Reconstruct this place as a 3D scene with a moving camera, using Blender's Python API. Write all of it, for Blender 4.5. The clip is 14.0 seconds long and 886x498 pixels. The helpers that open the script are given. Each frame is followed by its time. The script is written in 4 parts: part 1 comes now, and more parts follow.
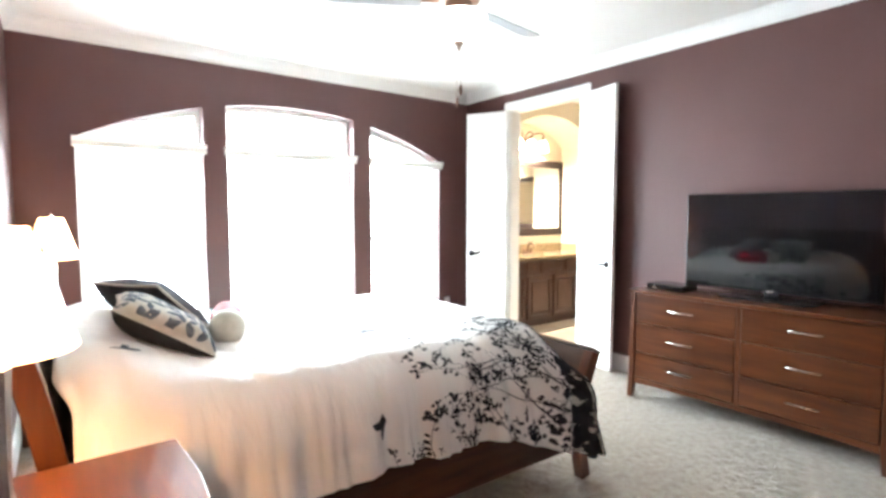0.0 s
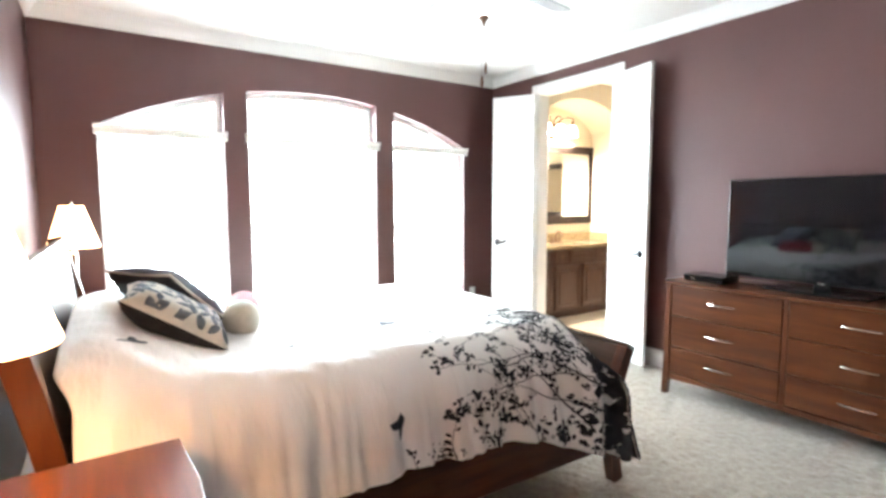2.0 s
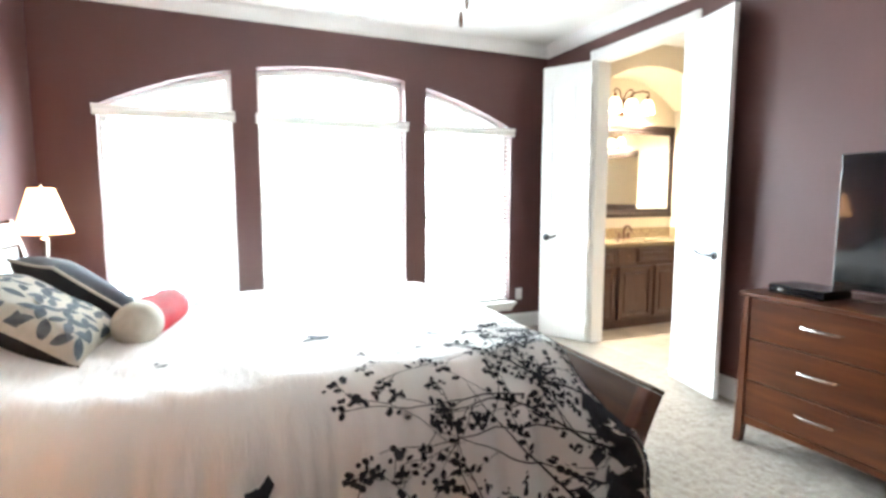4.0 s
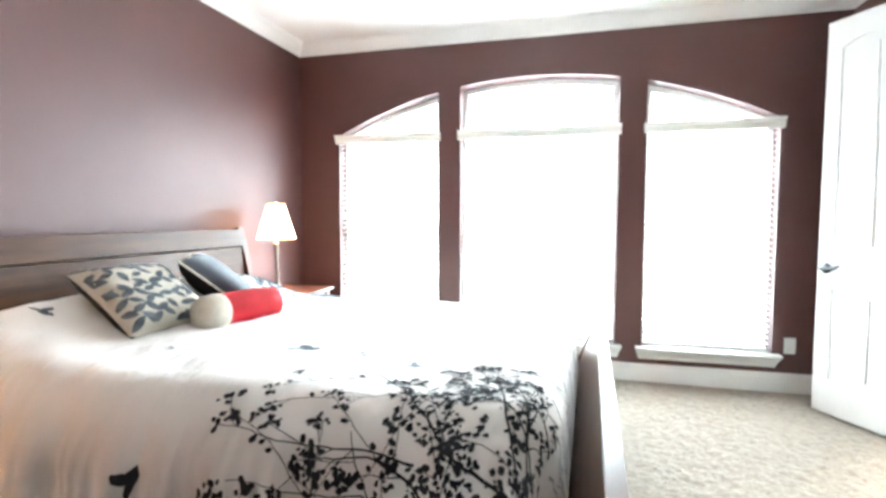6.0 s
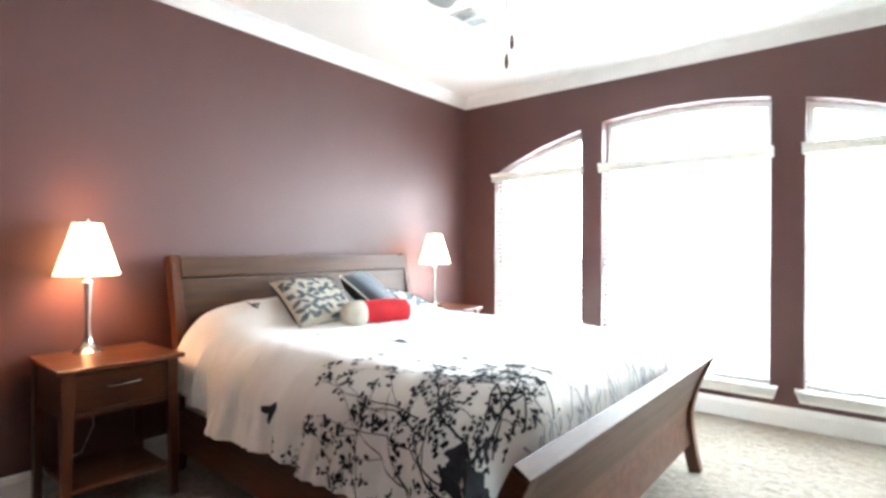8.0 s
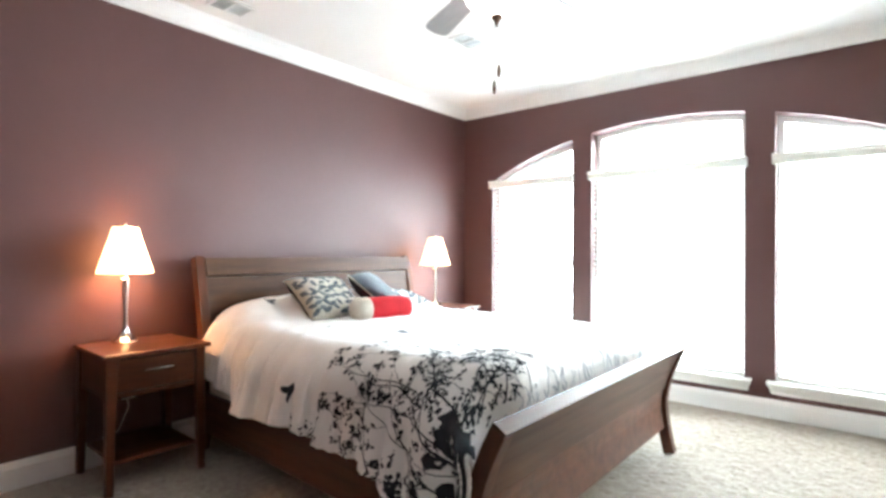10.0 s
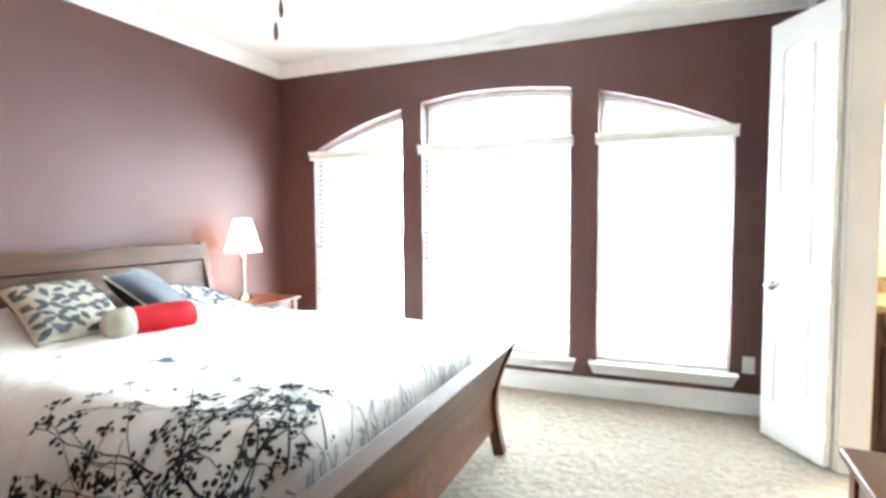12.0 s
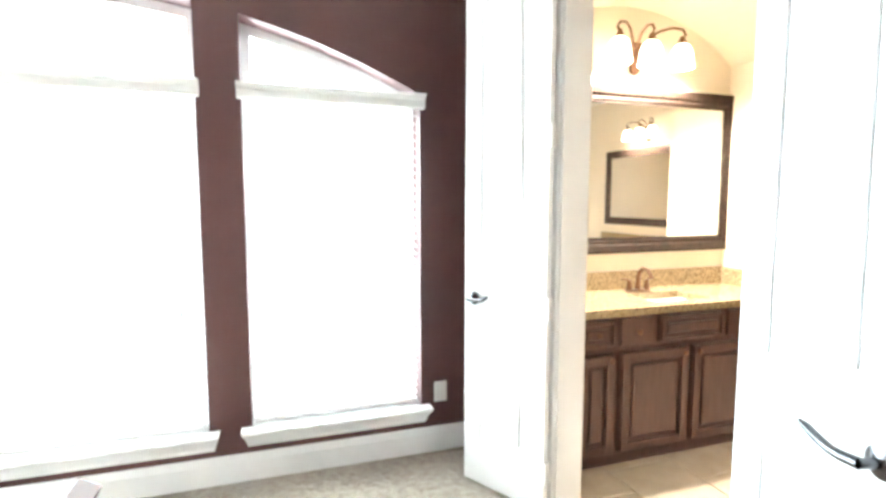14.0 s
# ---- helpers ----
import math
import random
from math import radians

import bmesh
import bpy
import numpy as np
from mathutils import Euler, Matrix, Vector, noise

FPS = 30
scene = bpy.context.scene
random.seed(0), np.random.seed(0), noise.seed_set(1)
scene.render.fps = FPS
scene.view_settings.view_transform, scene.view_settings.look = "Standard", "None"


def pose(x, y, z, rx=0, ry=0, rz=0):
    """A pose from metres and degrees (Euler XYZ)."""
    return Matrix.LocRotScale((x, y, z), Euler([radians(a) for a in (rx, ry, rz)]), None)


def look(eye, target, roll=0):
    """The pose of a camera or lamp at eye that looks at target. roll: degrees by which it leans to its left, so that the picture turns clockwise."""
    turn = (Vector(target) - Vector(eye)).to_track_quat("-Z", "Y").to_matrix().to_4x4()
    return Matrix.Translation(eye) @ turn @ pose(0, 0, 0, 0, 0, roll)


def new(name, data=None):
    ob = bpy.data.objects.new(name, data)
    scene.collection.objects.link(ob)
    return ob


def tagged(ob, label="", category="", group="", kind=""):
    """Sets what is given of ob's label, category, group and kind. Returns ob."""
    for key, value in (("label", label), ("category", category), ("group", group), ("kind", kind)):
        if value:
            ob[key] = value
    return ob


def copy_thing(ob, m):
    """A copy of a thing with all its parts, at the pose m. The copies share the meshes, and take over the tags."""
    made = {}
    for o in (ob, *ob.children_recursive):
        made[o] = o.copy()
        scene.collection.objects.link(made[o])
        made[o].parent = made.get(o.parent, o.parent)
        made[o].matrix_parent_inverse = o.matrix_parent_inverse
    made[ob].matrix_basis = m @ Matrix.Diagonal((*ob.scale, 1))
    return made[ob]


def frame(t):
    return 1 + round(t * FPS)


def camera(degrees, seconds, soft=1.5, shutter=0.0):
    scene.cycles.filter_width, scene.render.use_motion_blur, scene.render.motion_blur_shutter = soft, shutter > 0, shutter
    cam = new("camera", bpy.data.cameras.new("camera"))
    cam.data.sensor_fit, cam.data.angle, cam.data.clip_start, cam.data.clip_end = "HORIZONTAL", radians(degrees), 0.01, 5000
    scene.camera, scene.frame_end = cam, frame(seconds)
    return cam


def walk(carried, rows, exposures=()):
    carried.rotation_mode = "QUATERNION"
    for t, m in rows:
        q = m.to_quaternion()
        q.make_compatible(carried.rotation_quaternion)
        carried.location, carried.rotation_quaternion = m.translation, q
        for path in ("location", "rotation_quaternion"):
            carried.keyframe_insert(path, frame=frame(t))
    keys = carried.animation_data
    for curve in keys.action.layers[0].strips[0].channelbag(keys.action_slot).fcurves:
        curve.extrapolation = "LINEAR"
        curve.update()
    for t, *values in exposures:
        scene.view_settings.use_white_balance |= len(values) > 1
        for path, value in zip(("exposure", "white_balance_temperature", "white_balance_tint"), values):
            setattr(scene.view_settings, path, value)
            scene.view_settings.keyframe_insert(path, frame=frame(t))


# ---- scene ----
EXPOSURES = [(0.0, 1.80), (2.0, 1.80), (5.0, 1.47), (7.0, 1.56), (10.5, 1.54), (12.0, 1.57), (13.0, 1.70)]
cam = camera(81.8, 14.0, soft=3.1)
# t, eye x y z, yaw, pitch, lean
PATH = [
    (0, 0.260, 0.295, 1.367, -36.76, -3.99, -0.01),
    (0.5, 0.266, 0.346, 1.380, -36.87, -4.41, -0.18),
    (1, 0.287, 0.355, 1.371, -36.16, -4.62, -0.27),
    (1.5, 0.304, 0.363, 1.351, -35.14, -4.72, -0.26),
    (2, 0.356, 0.400, 1.353, -33.81, -5.19, -0.18),
    (4.5, 1.413, 0.765, 1.286, -17.97, -6.27, 0.48),
    (5, 1.648, 0.832, 1.315, -10.91, -6.60, 0.82),
    (5.5, 1.913, 0.850, 1.259, -0.31, -5.26, 0.42),
    (6, 2.372, 0.919, 1.252, 14.82, -3.67, 0.05),
    (6.5, 2.572, 0.927, 1.237, 24.99, -2.36, -0.79),
    (7, 2.799, 0.899, 1.259, 33.38, -1.60, -0.46),
    (7.5, 2.979, 0.846, 1.244, 38.34, -0.52, 0.20),
    (10, 3.329, 0.554, 1.215, 39.20, 0.25, 0.26),
    (10.5, 3.340, 0.576, 1.221, 37.45, -0.28, -0.07),
    (11, 3.331, 0.657, 1.229, 33.99, -1.00, -0.53),
    (11.5, 3.301, 0.897, 1.259, 29.80, -1.90, -0.71),
    (12, 3.205, 1.096, 1.335, 22.05, -3.42, -0.39),
    (12.5, 3.100, 1.296, 1.389, 11.75, -4.71, 0.57),
    (13, 3.110, 1.648, 1.372, 3.02, -4.83, 0.31),
    (13.5, 3.080, 2.005, 1.372, -6.53, -4.94, 0.28),
    (14, 2.973, 2.373, 1.391, -18.42, -5.38, 0.04),
]
walk(cam, [(t, pose(x, y, z, 0, 0, yaw) @ pose(0, 0, 0, 90 + pitch) @ pose(0, 0, 0, 0, 0, lean)) for t, x, y, z, yaw, pitch, lean in PATH], EXPOSURES)

# ---------------------------------------------------------------- light
world = bpy.data.worlds.new("world")
scene.world = world
world.use_nodes = True
sky = world.node_tree.nodes.new("ShaderNodeTexSky")
sky.sky_type = "NISHITA"
sky.sun_disc = False
sky.sun_elevation, sky.sun_rotation = radians(55), radians(200)
world.node_tree.links.new(sky.outputs[0], world.node_tree.nodes["Background"].inputs[0])
world.node_tree.nodes["Background"].inputs[1].default_value = 0.12

sun = new("sun", bpy.data.lights.new("sun", "SUN"))
sun.data.energy, sun.data.angle, sun.data.color = 2.0, radians(0.6), (1.0, 0.96, 0.9)
sun.matrix_world = look((2, -20, 30), (2, 0, 0))

WIN_LIGHT = 95.0      # daylight in each window, W
LAMP_LIGHT = 4.2      # bedside bulbs
VANITY_LIGHT = 52.0


def area(name, m, w, h, power, color):
    ob = new(name, bpy.data.lights.new(name, "AREA"))
    ob.data.shape, ob.data.size, ob.data.size_y, ob.data.energy, ob.data.color = "RECTANGLE", w, h, power, color
    ob.matrix_world = m
    return ob


def bulb(name, p, power, color, radius=0.03):
    ob = new(name, bpy.data.lights.new(name, "POINT"))
    ob.data.energy, ob.data.color, ob.data.shadow_soft_size = power, color, radius
    ob.location = p
    return ob


# ---------------------------------------------------------------- materials
def material(name, color, rough=0.5, metal=0.0, color2=None, scale=8.0, detail=4.0, bump=0.0, bump_scale=60.0, spec=None,
             stretch=(1, 1, 1), rough_var=0.0, space="Object", coat=0.0, sheen=0.0, grain=None, island=0.0):
    """Principled surface: two colours mixed by noise at one scale, relief and roughness by noise at another."""
    m = bpy.data.materials.new(name)
    m.use_nodes = True
    n, l = m.node_tree.nodes, m.node_tree.links
    b = n["Principled BSDF"]
    b.inputs["Base Color"].default_value = (*color, 1)
    b.inputs["Roughness"].default_value, b.inputs["Metallic"].default_value = rough, metal
    if spec is not None:
        b.inputs["Specular IOR Level"].default_value = spec
    b.inputs["Coat Roughness"].default_value = 0.26
    b.inputs["Coat Weight"].default_value, b.inputs["Sheen Weight"].default_value = coat, sheen
    tc, mp = n.new("ShaderNodeTexCoord"), n.new("ShaderNodeMapping")
    mp.inputs["Scale"].default_value = stretch
    l.new(tc.outputs[space], mp.inputs[0])
    nz = n.new("ShaderNodeTexNoise")
    nz.inputs["Scale"].default_value, nz.inputs["Detail"].default_value = scale, detail
    l.new(mp.outputs[0], nz.inputs["Vector"])
    if color2:
        mx = n.new("ShaderNodeMix")
        mx.data_type = "RGBA"
        mx.inputs[6].default_value, mx.inputs[7].default_value = (*color, 1), (*color2, 1)
        ramp = n.new("ShaderNodeMapRange")
        ramp.inputs[1].default_value, ramp.inputs[2].default_value = 0.32, 0.68
        l.new(nz.outputs["Fac"], ramp.inputs[0])
        l.new(ramp.outputs[0], mx.inputs[0])
        out = mx.outputs[2]
        if grain:
            g = n.new("ShaderNodeTexNoise")
            g.inputs["Scale"].default_value, g.inputs["Detail"].default_value = grain[0], 3.0
            l.new(mp.outputs[0], g.inputs["Vector"])
            mx2 = n.new("ShaderNodeMix")
            mx2.data_type, mx2.blend_type = "RGBA", "MULTIPLY"
            mx2.inputs[0].default_value = grain[1]
            l.new(out, mx2.inputs[6])
            l.new(g.outputs["Fac"], mx2.inputs[7])
            out = mx2.outputs[2]
        if island:
            gi, hs = n.new("ShaderNodeObjectInfo"), n.new("ShaderNodeHueSaturation")
            mr = n.new("ShaderNodeMapRange")
            mr.inputs[3].default_value, mr.inputs[4].default_value = 1 - island, 1 + island
            l.new(gi.outputs["Random"], mr.inputs[0])
            l.new(mr.outputs[0], hs.inputs["Value"])
            l.new(out, hs.inputs["Color"])
            out = hs.outputs[0]
        l.new(out, b.inputs["Base Color"])
    if rough_var:
        rr = n.new("ShaderNodeMapRange")
        rr.inputs[3].default_value, rr.inputs[4].default_value = rough - rough_var, rough + rough_var
        l.new(nz.outputs["Fac"], rr.inputs[0])
        l.new(rr.outputs[0], b.inputs["Roughness"])
    if bump:
        nb, bp = n.new("ShaderNodeTexNoise"), n.new("ShaderNodeBump")
        nb.inputs["Scale"].default_value, nb.inputs["Detail"].default_value = bump_scale, 3.0
        bp.inputs["Strength"].default_value, bp.inputs["Distance"].default_value = bump, 0.01
        l.new(mp.outputs[0], nb.inputs["Vector"])
        l.new(nb.outputs["Fac"], bp.inputs["Height"])
        l.new(bp.outputs[0], b.inputs["Normal"])
    return m


def glow(name, color, strength, base=(0.9, 0.87, 0.8)):
    m = bpy.data.materials.new(name)
    m.use_nodes = True
    b = m.node_tree.nodes["Principled BSDF"]
    b.inputs["Base Color"].default_value, b.inputs["Roughness"].default_value = (*base, 1), 0.6
    b.inputs["Emission Color"].default_value, b.inputs["Emission Strength"].default_value = (*color, 1), strength
    return m


WALL = material("plum_paint", (0.112, 0.051, 0.047), 0.43, color2=(0.103, 0.046, 0.043), scale=2.2, spec=0.42, bump=0.12, bump_scale=170, rough_var=0.05)
CEIL = material("ceiling_paint", (0.86, 0.85, 0.83), 0.85, color2=(0.84, 0.83, 0.81), scale=3, bump=0.25, bump_scale=120)
TRIM = material("white_trim_paint", (0.82, 0.82, 0.81), 0.35, color2=(0.79, 0.79, 0.78), scale=5, bump=0.03, bump_scale=90)
CARPET = material("beige_carpet", (0.54, 0.475, 0.395), 0.95, color2=(0.42, 0.36, 0.29), scale=24, detail=8, bump=0.45, bump_scale=110, spec=0.1, sheen=0.3, grain=(120, 0.5))
WOOD = material("cherry_wood", (0.138, 0.040, 0.0135), 0.30, color2=(0.072, 0.020, 0.0072), spec=0.36, scale=3.2, detail=7, stretch=(7, 0.7, 7), bump=0.006, bump_scale=30, rough_var=0.05, coat=0.1, grain=(11, 0.35))
WOODX = material("cherry_wood_lengthwise", (0.138, 0.040, 0.0135), 0.30, color2=(0.072, 0.020, 0.0072), spec=0.36, scale=3.2, detail=7, stretch=(0.7, 7, 7), bump=0.006, bump_scale=30, rough_var=0.05, coat=0.1, grain=(11, 0.35))
WOODZ = material("cherry_wood_upright", (0.115, 0.033, 0.012), 0.30, color2=(0.068, 0.019, 0.0075), spec=0.36, scale=3.2, detail=7, stretch=(7, 7, 0.7), bump=0.006, bump_scale=30, rough_var=0.04, coat=0.15)
BEDWOOD = material("sleigh_bed_wood", (0.110, 0.048, 0.024), 0.36, color2=(0.066, 0.028, 0.014), spec=0.28, scale=3.2, detail=7, stretch=(7, 0.7, 7), bump=0.006, bump_scale=30, rough_var=0.05, coat=0.06, grain=(14, 0.35))
VANWOOD = material("dark_brown_cabinet_wood", (0.098, 0.045, 0.031), 0.38, color2=(0.068, 0.030, 0.021), scale=5, detail=6, stretch=(9, 9, 1), bump=0.05, bump_scale=40, rough_var=0.06, grain=(30, 0.3))
CHROME = material("brushed_nickel", (0.62, 0.61, 0.59), 0.22, 1.0, bump=0.02, bump_scale=300)
BRONZE = material("oil_rubbed_bronze", (0.13, 0.075, 0.052), 0.33, 0.85, color2=(0.20, 0.105, 0.065), scale=20)
DARKMETAL = material("smoked_nickel_lever", (0.12, 0.125, 0.135), 0.24, 1.0, bump=0.02, bump_scale=200)
DUVET = material("white_cotton", (0.91, 0.90, 0.875), 0.85, color2=(0.885, 0.87, 0.84), scale=5, bump=0.75, bump_scale=7, stretch=(2.6, 0.9, 0.7), spec=0.2, sheen=0.2)
PRINT = material("charcoal_print", (0.022, 0.024, 0.028), 0.9, color2=(0.06, 0.068, 0.078), scale=9, spec=0.1)
LEAFGREY = material("grey_leaf_print", (0.19, 0.215, 0.235), 0.9, color2=(0.085, 0.10, 0.115), scale=26, spec=0.1)
FOLD_SHADE = material("fold_shade_grey", (0.32, 0.34, 0.37), 0.9, color2=(0.55, 0.57, 0.60), scale=18, spec=0.1)
PRINT2 = material("slate_blue_print", (0.15, 0.185, 0.22), 0.9, color2=(0.09, 0.115, 0.14), scale=12, spec=0.1)
CREAM = material("cream_linen", (0.68, 0.64, 0.55), 0.9, color2=(0.60, 0.56, 0.47), scale=30, bump=0.3, bump_scale=220, spec=0.15)
CORAL = material("coral_red_satin", (0.52, 0.012, 0.022), 0.7, color2=(0.42, 0.008, 0.015), scale=9, bump=0.4, bump_scale=14, spec=0.2)
SLATE = material("slate_fabric", (0.085, 0.105, 0.125), 0.85, color2=(0.065, 0.08, 0.10), scale=14, bump=0.25, bump_scale=200, sheen=0.2)
BLACKFAB = material("black_fabric", (0.016, 0.017, 0.02), 0.85, color2=(0.025, 0.027, 0.03), scale=20, bump=0.25, bump_scale=200)
BLACK = material("black_gloss_plastic", (0.010, 0.010, 0.011), 0.18, spec=0.5, bump=0.01)
SCREEN = material("dark_screen", (0.004, 0.004, 0.005), 0.055, spec=0.5)
PLASTIC = material("white_plastic", (0.80, 0.80, 0.78), 0.4, color2=(0.76, 0.76, 0.74), scale=10)
SLAT = material("white_blind_slat", (0.84, 0.83, 0.80), 0.5, color2=(0.80, 0.79, 0.76), scale=6)
BATHWALL = material("cream_wall_paint", (0.80, 0.725, 0.59), 0.7, color2=(0.77, 0.695, 0.56), scale=3, bump=0.2, bump_scale=140)
TILE = material("travertine_tile", (0.56, 0.485, 0.385), 0.45, color2=(0.45, 0.375, 0.285), scale=7, detail=8, bump=0.1, bump_scale=40, rough_var=0.1, island=0.22)
GROUT = material("sand_grout", (0.42, 0.37, 0.30), 0.9, color2=(0.36, 0.31, 0.25), scale=40, bump=0.3)
GRANITE = material("gold_granite", (0.50, 0.40, 0.24), 0.18, color2=(0.22, 0.15, 0.09), scale=55, detail=8, grain=(90, 0.4))
MIRROR = material("mirror_silver", (0.92, 0.92, 0.91), 0.02, 1.0)
FRAME = material("espresso_mirror_frame", (0.014, 0.009, 0.007), 0.6, color2=(0.035, 0.020, 0.014), scale=25, bump=0.05, spec=0.2)
CERAMIC = material("white_ceramic", (0.85, 0.84, 0.80), 0.15)
VENTGREY = material("pale_grey_enamel", (0.50, 0.52, 0.54), 0.5, color2=(0.45, 0.47, 0.49), scale=9)
BLADE = material("pale_grey_fan_blade", (0.42, 0.44, 0.46), 0.25, color2=(0.38, 0.40, 0.42), scale=6, stretch=(1, 8, 8))
SHADE = glow("lit_ivory_lampshade", (1.0, 0.53, 0.24), 3.0)
GLOBE = glow("lit_frosted_glass", (1.0, 0.84, 0.62), 2.2)
BOWL = glow("lit_white_glass_bowl", (1.0, 0.96, 0.9), 3.0)

GLASS = bpy.data.materials.new("window_glass")
GLASS.use_nodes = True
GLASS.node_tree.nodes["Principled BSDF"].inputs["Transmission Weight"].default_value = 1.0
GLASS.node_tree.nodes["Principled BSDF"].inputs["Roughness"].default_value = 0.0
GLASS.node_tree.nodes["Principled BSDF"].inputs["IOR"].default_value = 1.1


# ---------------------------------------------------------------- mesh helpers
def mesh_of(bm, name, mat, smooth=False):
    bmesh.ops.recalc_face_normals(bm, faces=bm.faces)
    me = bpy.data.meshes.new(name)
    bm.to_mesh(me)
    bm.free()
    me.materials.append(mat)
    if smooth:
        me.polygons.foreach_set("use_smooth", [True] * len(me.polygons))
        me.set_sharp_from_angle(angle=radians(40))
    return me


def part(name, bm, mat, parent=None, label="", smooth=False, m=None):
    ob = new(name, mesh_of(bm, name, mat, smooth))
    if parent:
        ob.parent = parent
    if m:
        ob.matrix_basis = m
    return tagged(ob, label)


def thing(name, label, category, m=None, group="", kind=""):
    ob = new(name)
    ob.empty_display_size = 0.1
    if m:
        ob.matrix_basis = m
    return tagged(ob, label, category, group, kind)


def structure(name, bm, mat, label="", category="", smooth=False):
    return tagged(part(name, bm, mat, None, label, smooth), label, category, "", "structure")


def box(x0, x1, y0, y1, z0, z1, bevel=0.0, seg=2, bm=None):
    """A box between two corners, its edges rounded by bevel, alone or added to bm."""
    b = bmesh.new()
    bmesh.ops.create_cube(b, size=1)
    bmesh.ops.scale(b, vec=(x1 - x0, y1 - y0, z1 - z0), verts=b.verts)
    bmesh.ops.translate(b, vec=((x0 + x1) / 2, (y0 + y1) / 2, (z0 + z1) / 2), verts=b.verts)
    if bevel:
        bmesh.ops.bevel(b, geom=list(b.edges), offset=bevel, segments=seg, affect="EDGES", profile=0.5)
    return merged(bm, b)


def merged(bm, b):
    if bm is None:
        return b
    me = bpy.data.meshes.new("tmp")
    b.to_mesh(me)
    b.free()
    bm.from_mesh(me)
    bpy.data.meshes.remove(me)
    return bm


def lathe(profile, steps=28, bm=None, m=None):
    """A turned body from (radius, height) pairs."""
    b = bmesh.new()
    rings = []
    for r, z in profile:
        if r < 1e-5:
            rings.append([b.verts.new((0, 0, z))])
        else:
            rings.append([b.verts.new((r * math.cos(2 * math.pi * k / steps), r * math.sin(2 * math.pi * k / steps), z)) for k in range(steps)])
    for p, q in zip(rings, rings[1:]):
        for k in range(steps):
            j = (k + 1) % steps
            if len(p) == 1 and len(q) == 1:
                continue
            if len(p) == 1:
                b.faces.new((p[0], q[k], q[j]))
            elif len(q) == 1:
                b.faces.new((p[k], p[j], q[0]))
            else:
                b.faces.new((p[k], p[j], q[j], q[k]))
    if m:
        bmesh.ops.transform(b, matrix=m, verts=b.verts)
    return merged(bm, b)


def tube(points, radius, steps=10, bm=None):
    """A round bar along points; radius is one number or one for each point."""
    b = bmesh.new()
    pts = [Vector(p) for p in points]
    rad = radius if isinstance(radius, (list, tuple)) else [radius] * len(pts)
    rings, side = [], None
    for k, p in enumerate(pts):
        d = (pts[min(k + 1, len(pts) - 1)] - pts[max(k - 1, 0)]).normalized()
        if side is None:
            side = d.orthogonal().normalized()
        side = (side - d * side.dot(d)).normalized()
        up = d.cross(side)
        rings.append([b.verts.new(p + rad[k] * (math.cos(2 * math.pi * a / steps) * side + math.sin(2 * math.pi * a / steps) * up)) for a in range(steps)])
    for p, q in zip(rings, rings[1:]):
        for a in range(steps):
            b.faces.new((p[a], p[(a + 1) % steps], q[(a + 1) % steps], q[a]))
    b.faces.new(rings[0])
    b.faces.new(rings[-1])
    return merged(bm, b)


def extrude(outline, axis, a, b_, bm=None, bevel=0.0):
    """A prism: a closed outline of pairs in the plane across axis, from a to b_ along it."""
    b = bmesh.new()
    place = {"x": lambda u, v, w: (w, u, v), "y": lambda u, v, w: (u, w, v), "z": lambda u, v, w: (u, v, w)}[axis]
    f = b.faces.new([b.verts.new(place(u, v, a)) for u, v in outline])
    g = bmesh.ops.extrude_face_region(b, geom=[f])
    d = Vector(place(0, 0, b_ - a))
    bmesh.ops.translate(b, vec=d, verts=[v for v in g["geom"] if isinstance(v, bmesh.types.BMVert)])
    if bevel:
        bmesh.ops.recalc_face_normals(b, faces=b.faces)
        bmesh.ops.bevel(b, geom=[e for e in b.edges if e.calc_face_angle(0) > 0.6], offset=bevel, segments=2, affect="EDGES", profile=0.5)
    return merged(bm, b)


def arc(a, b, sag, n=10):
    """Points from a to b, bowed by the vector sag at the middle."""
    a, b, sag = Vector(a), Vector(b), Vector(sag)
    return [a.lerp(b, k / n) + sag * (1 - (2 * k / n - 1) ** 2) for k in range(n + 1)]


# ---------------------------------------------------------------- the bedroom's shell
W, E, N, S, H = 0.0, 4.125, 5.0, -0.55, 2.73
DOOR_S, DOOR_N, DOOR_H = 3.33, 4.27, 2.45
WINDOWS = [(0.365, 1.253), (1.438, 2.652), (2.848, 3.72)]
SILL, ARC_X, ARC_TOP, ARC_R = 0.275, 2.045, 2.34, 3.707


def arch_z(x):
    return ARC_TOP - ARC_R + math.sqrt(ARC_R ** 2 - (x - ARC_X) ** 2)


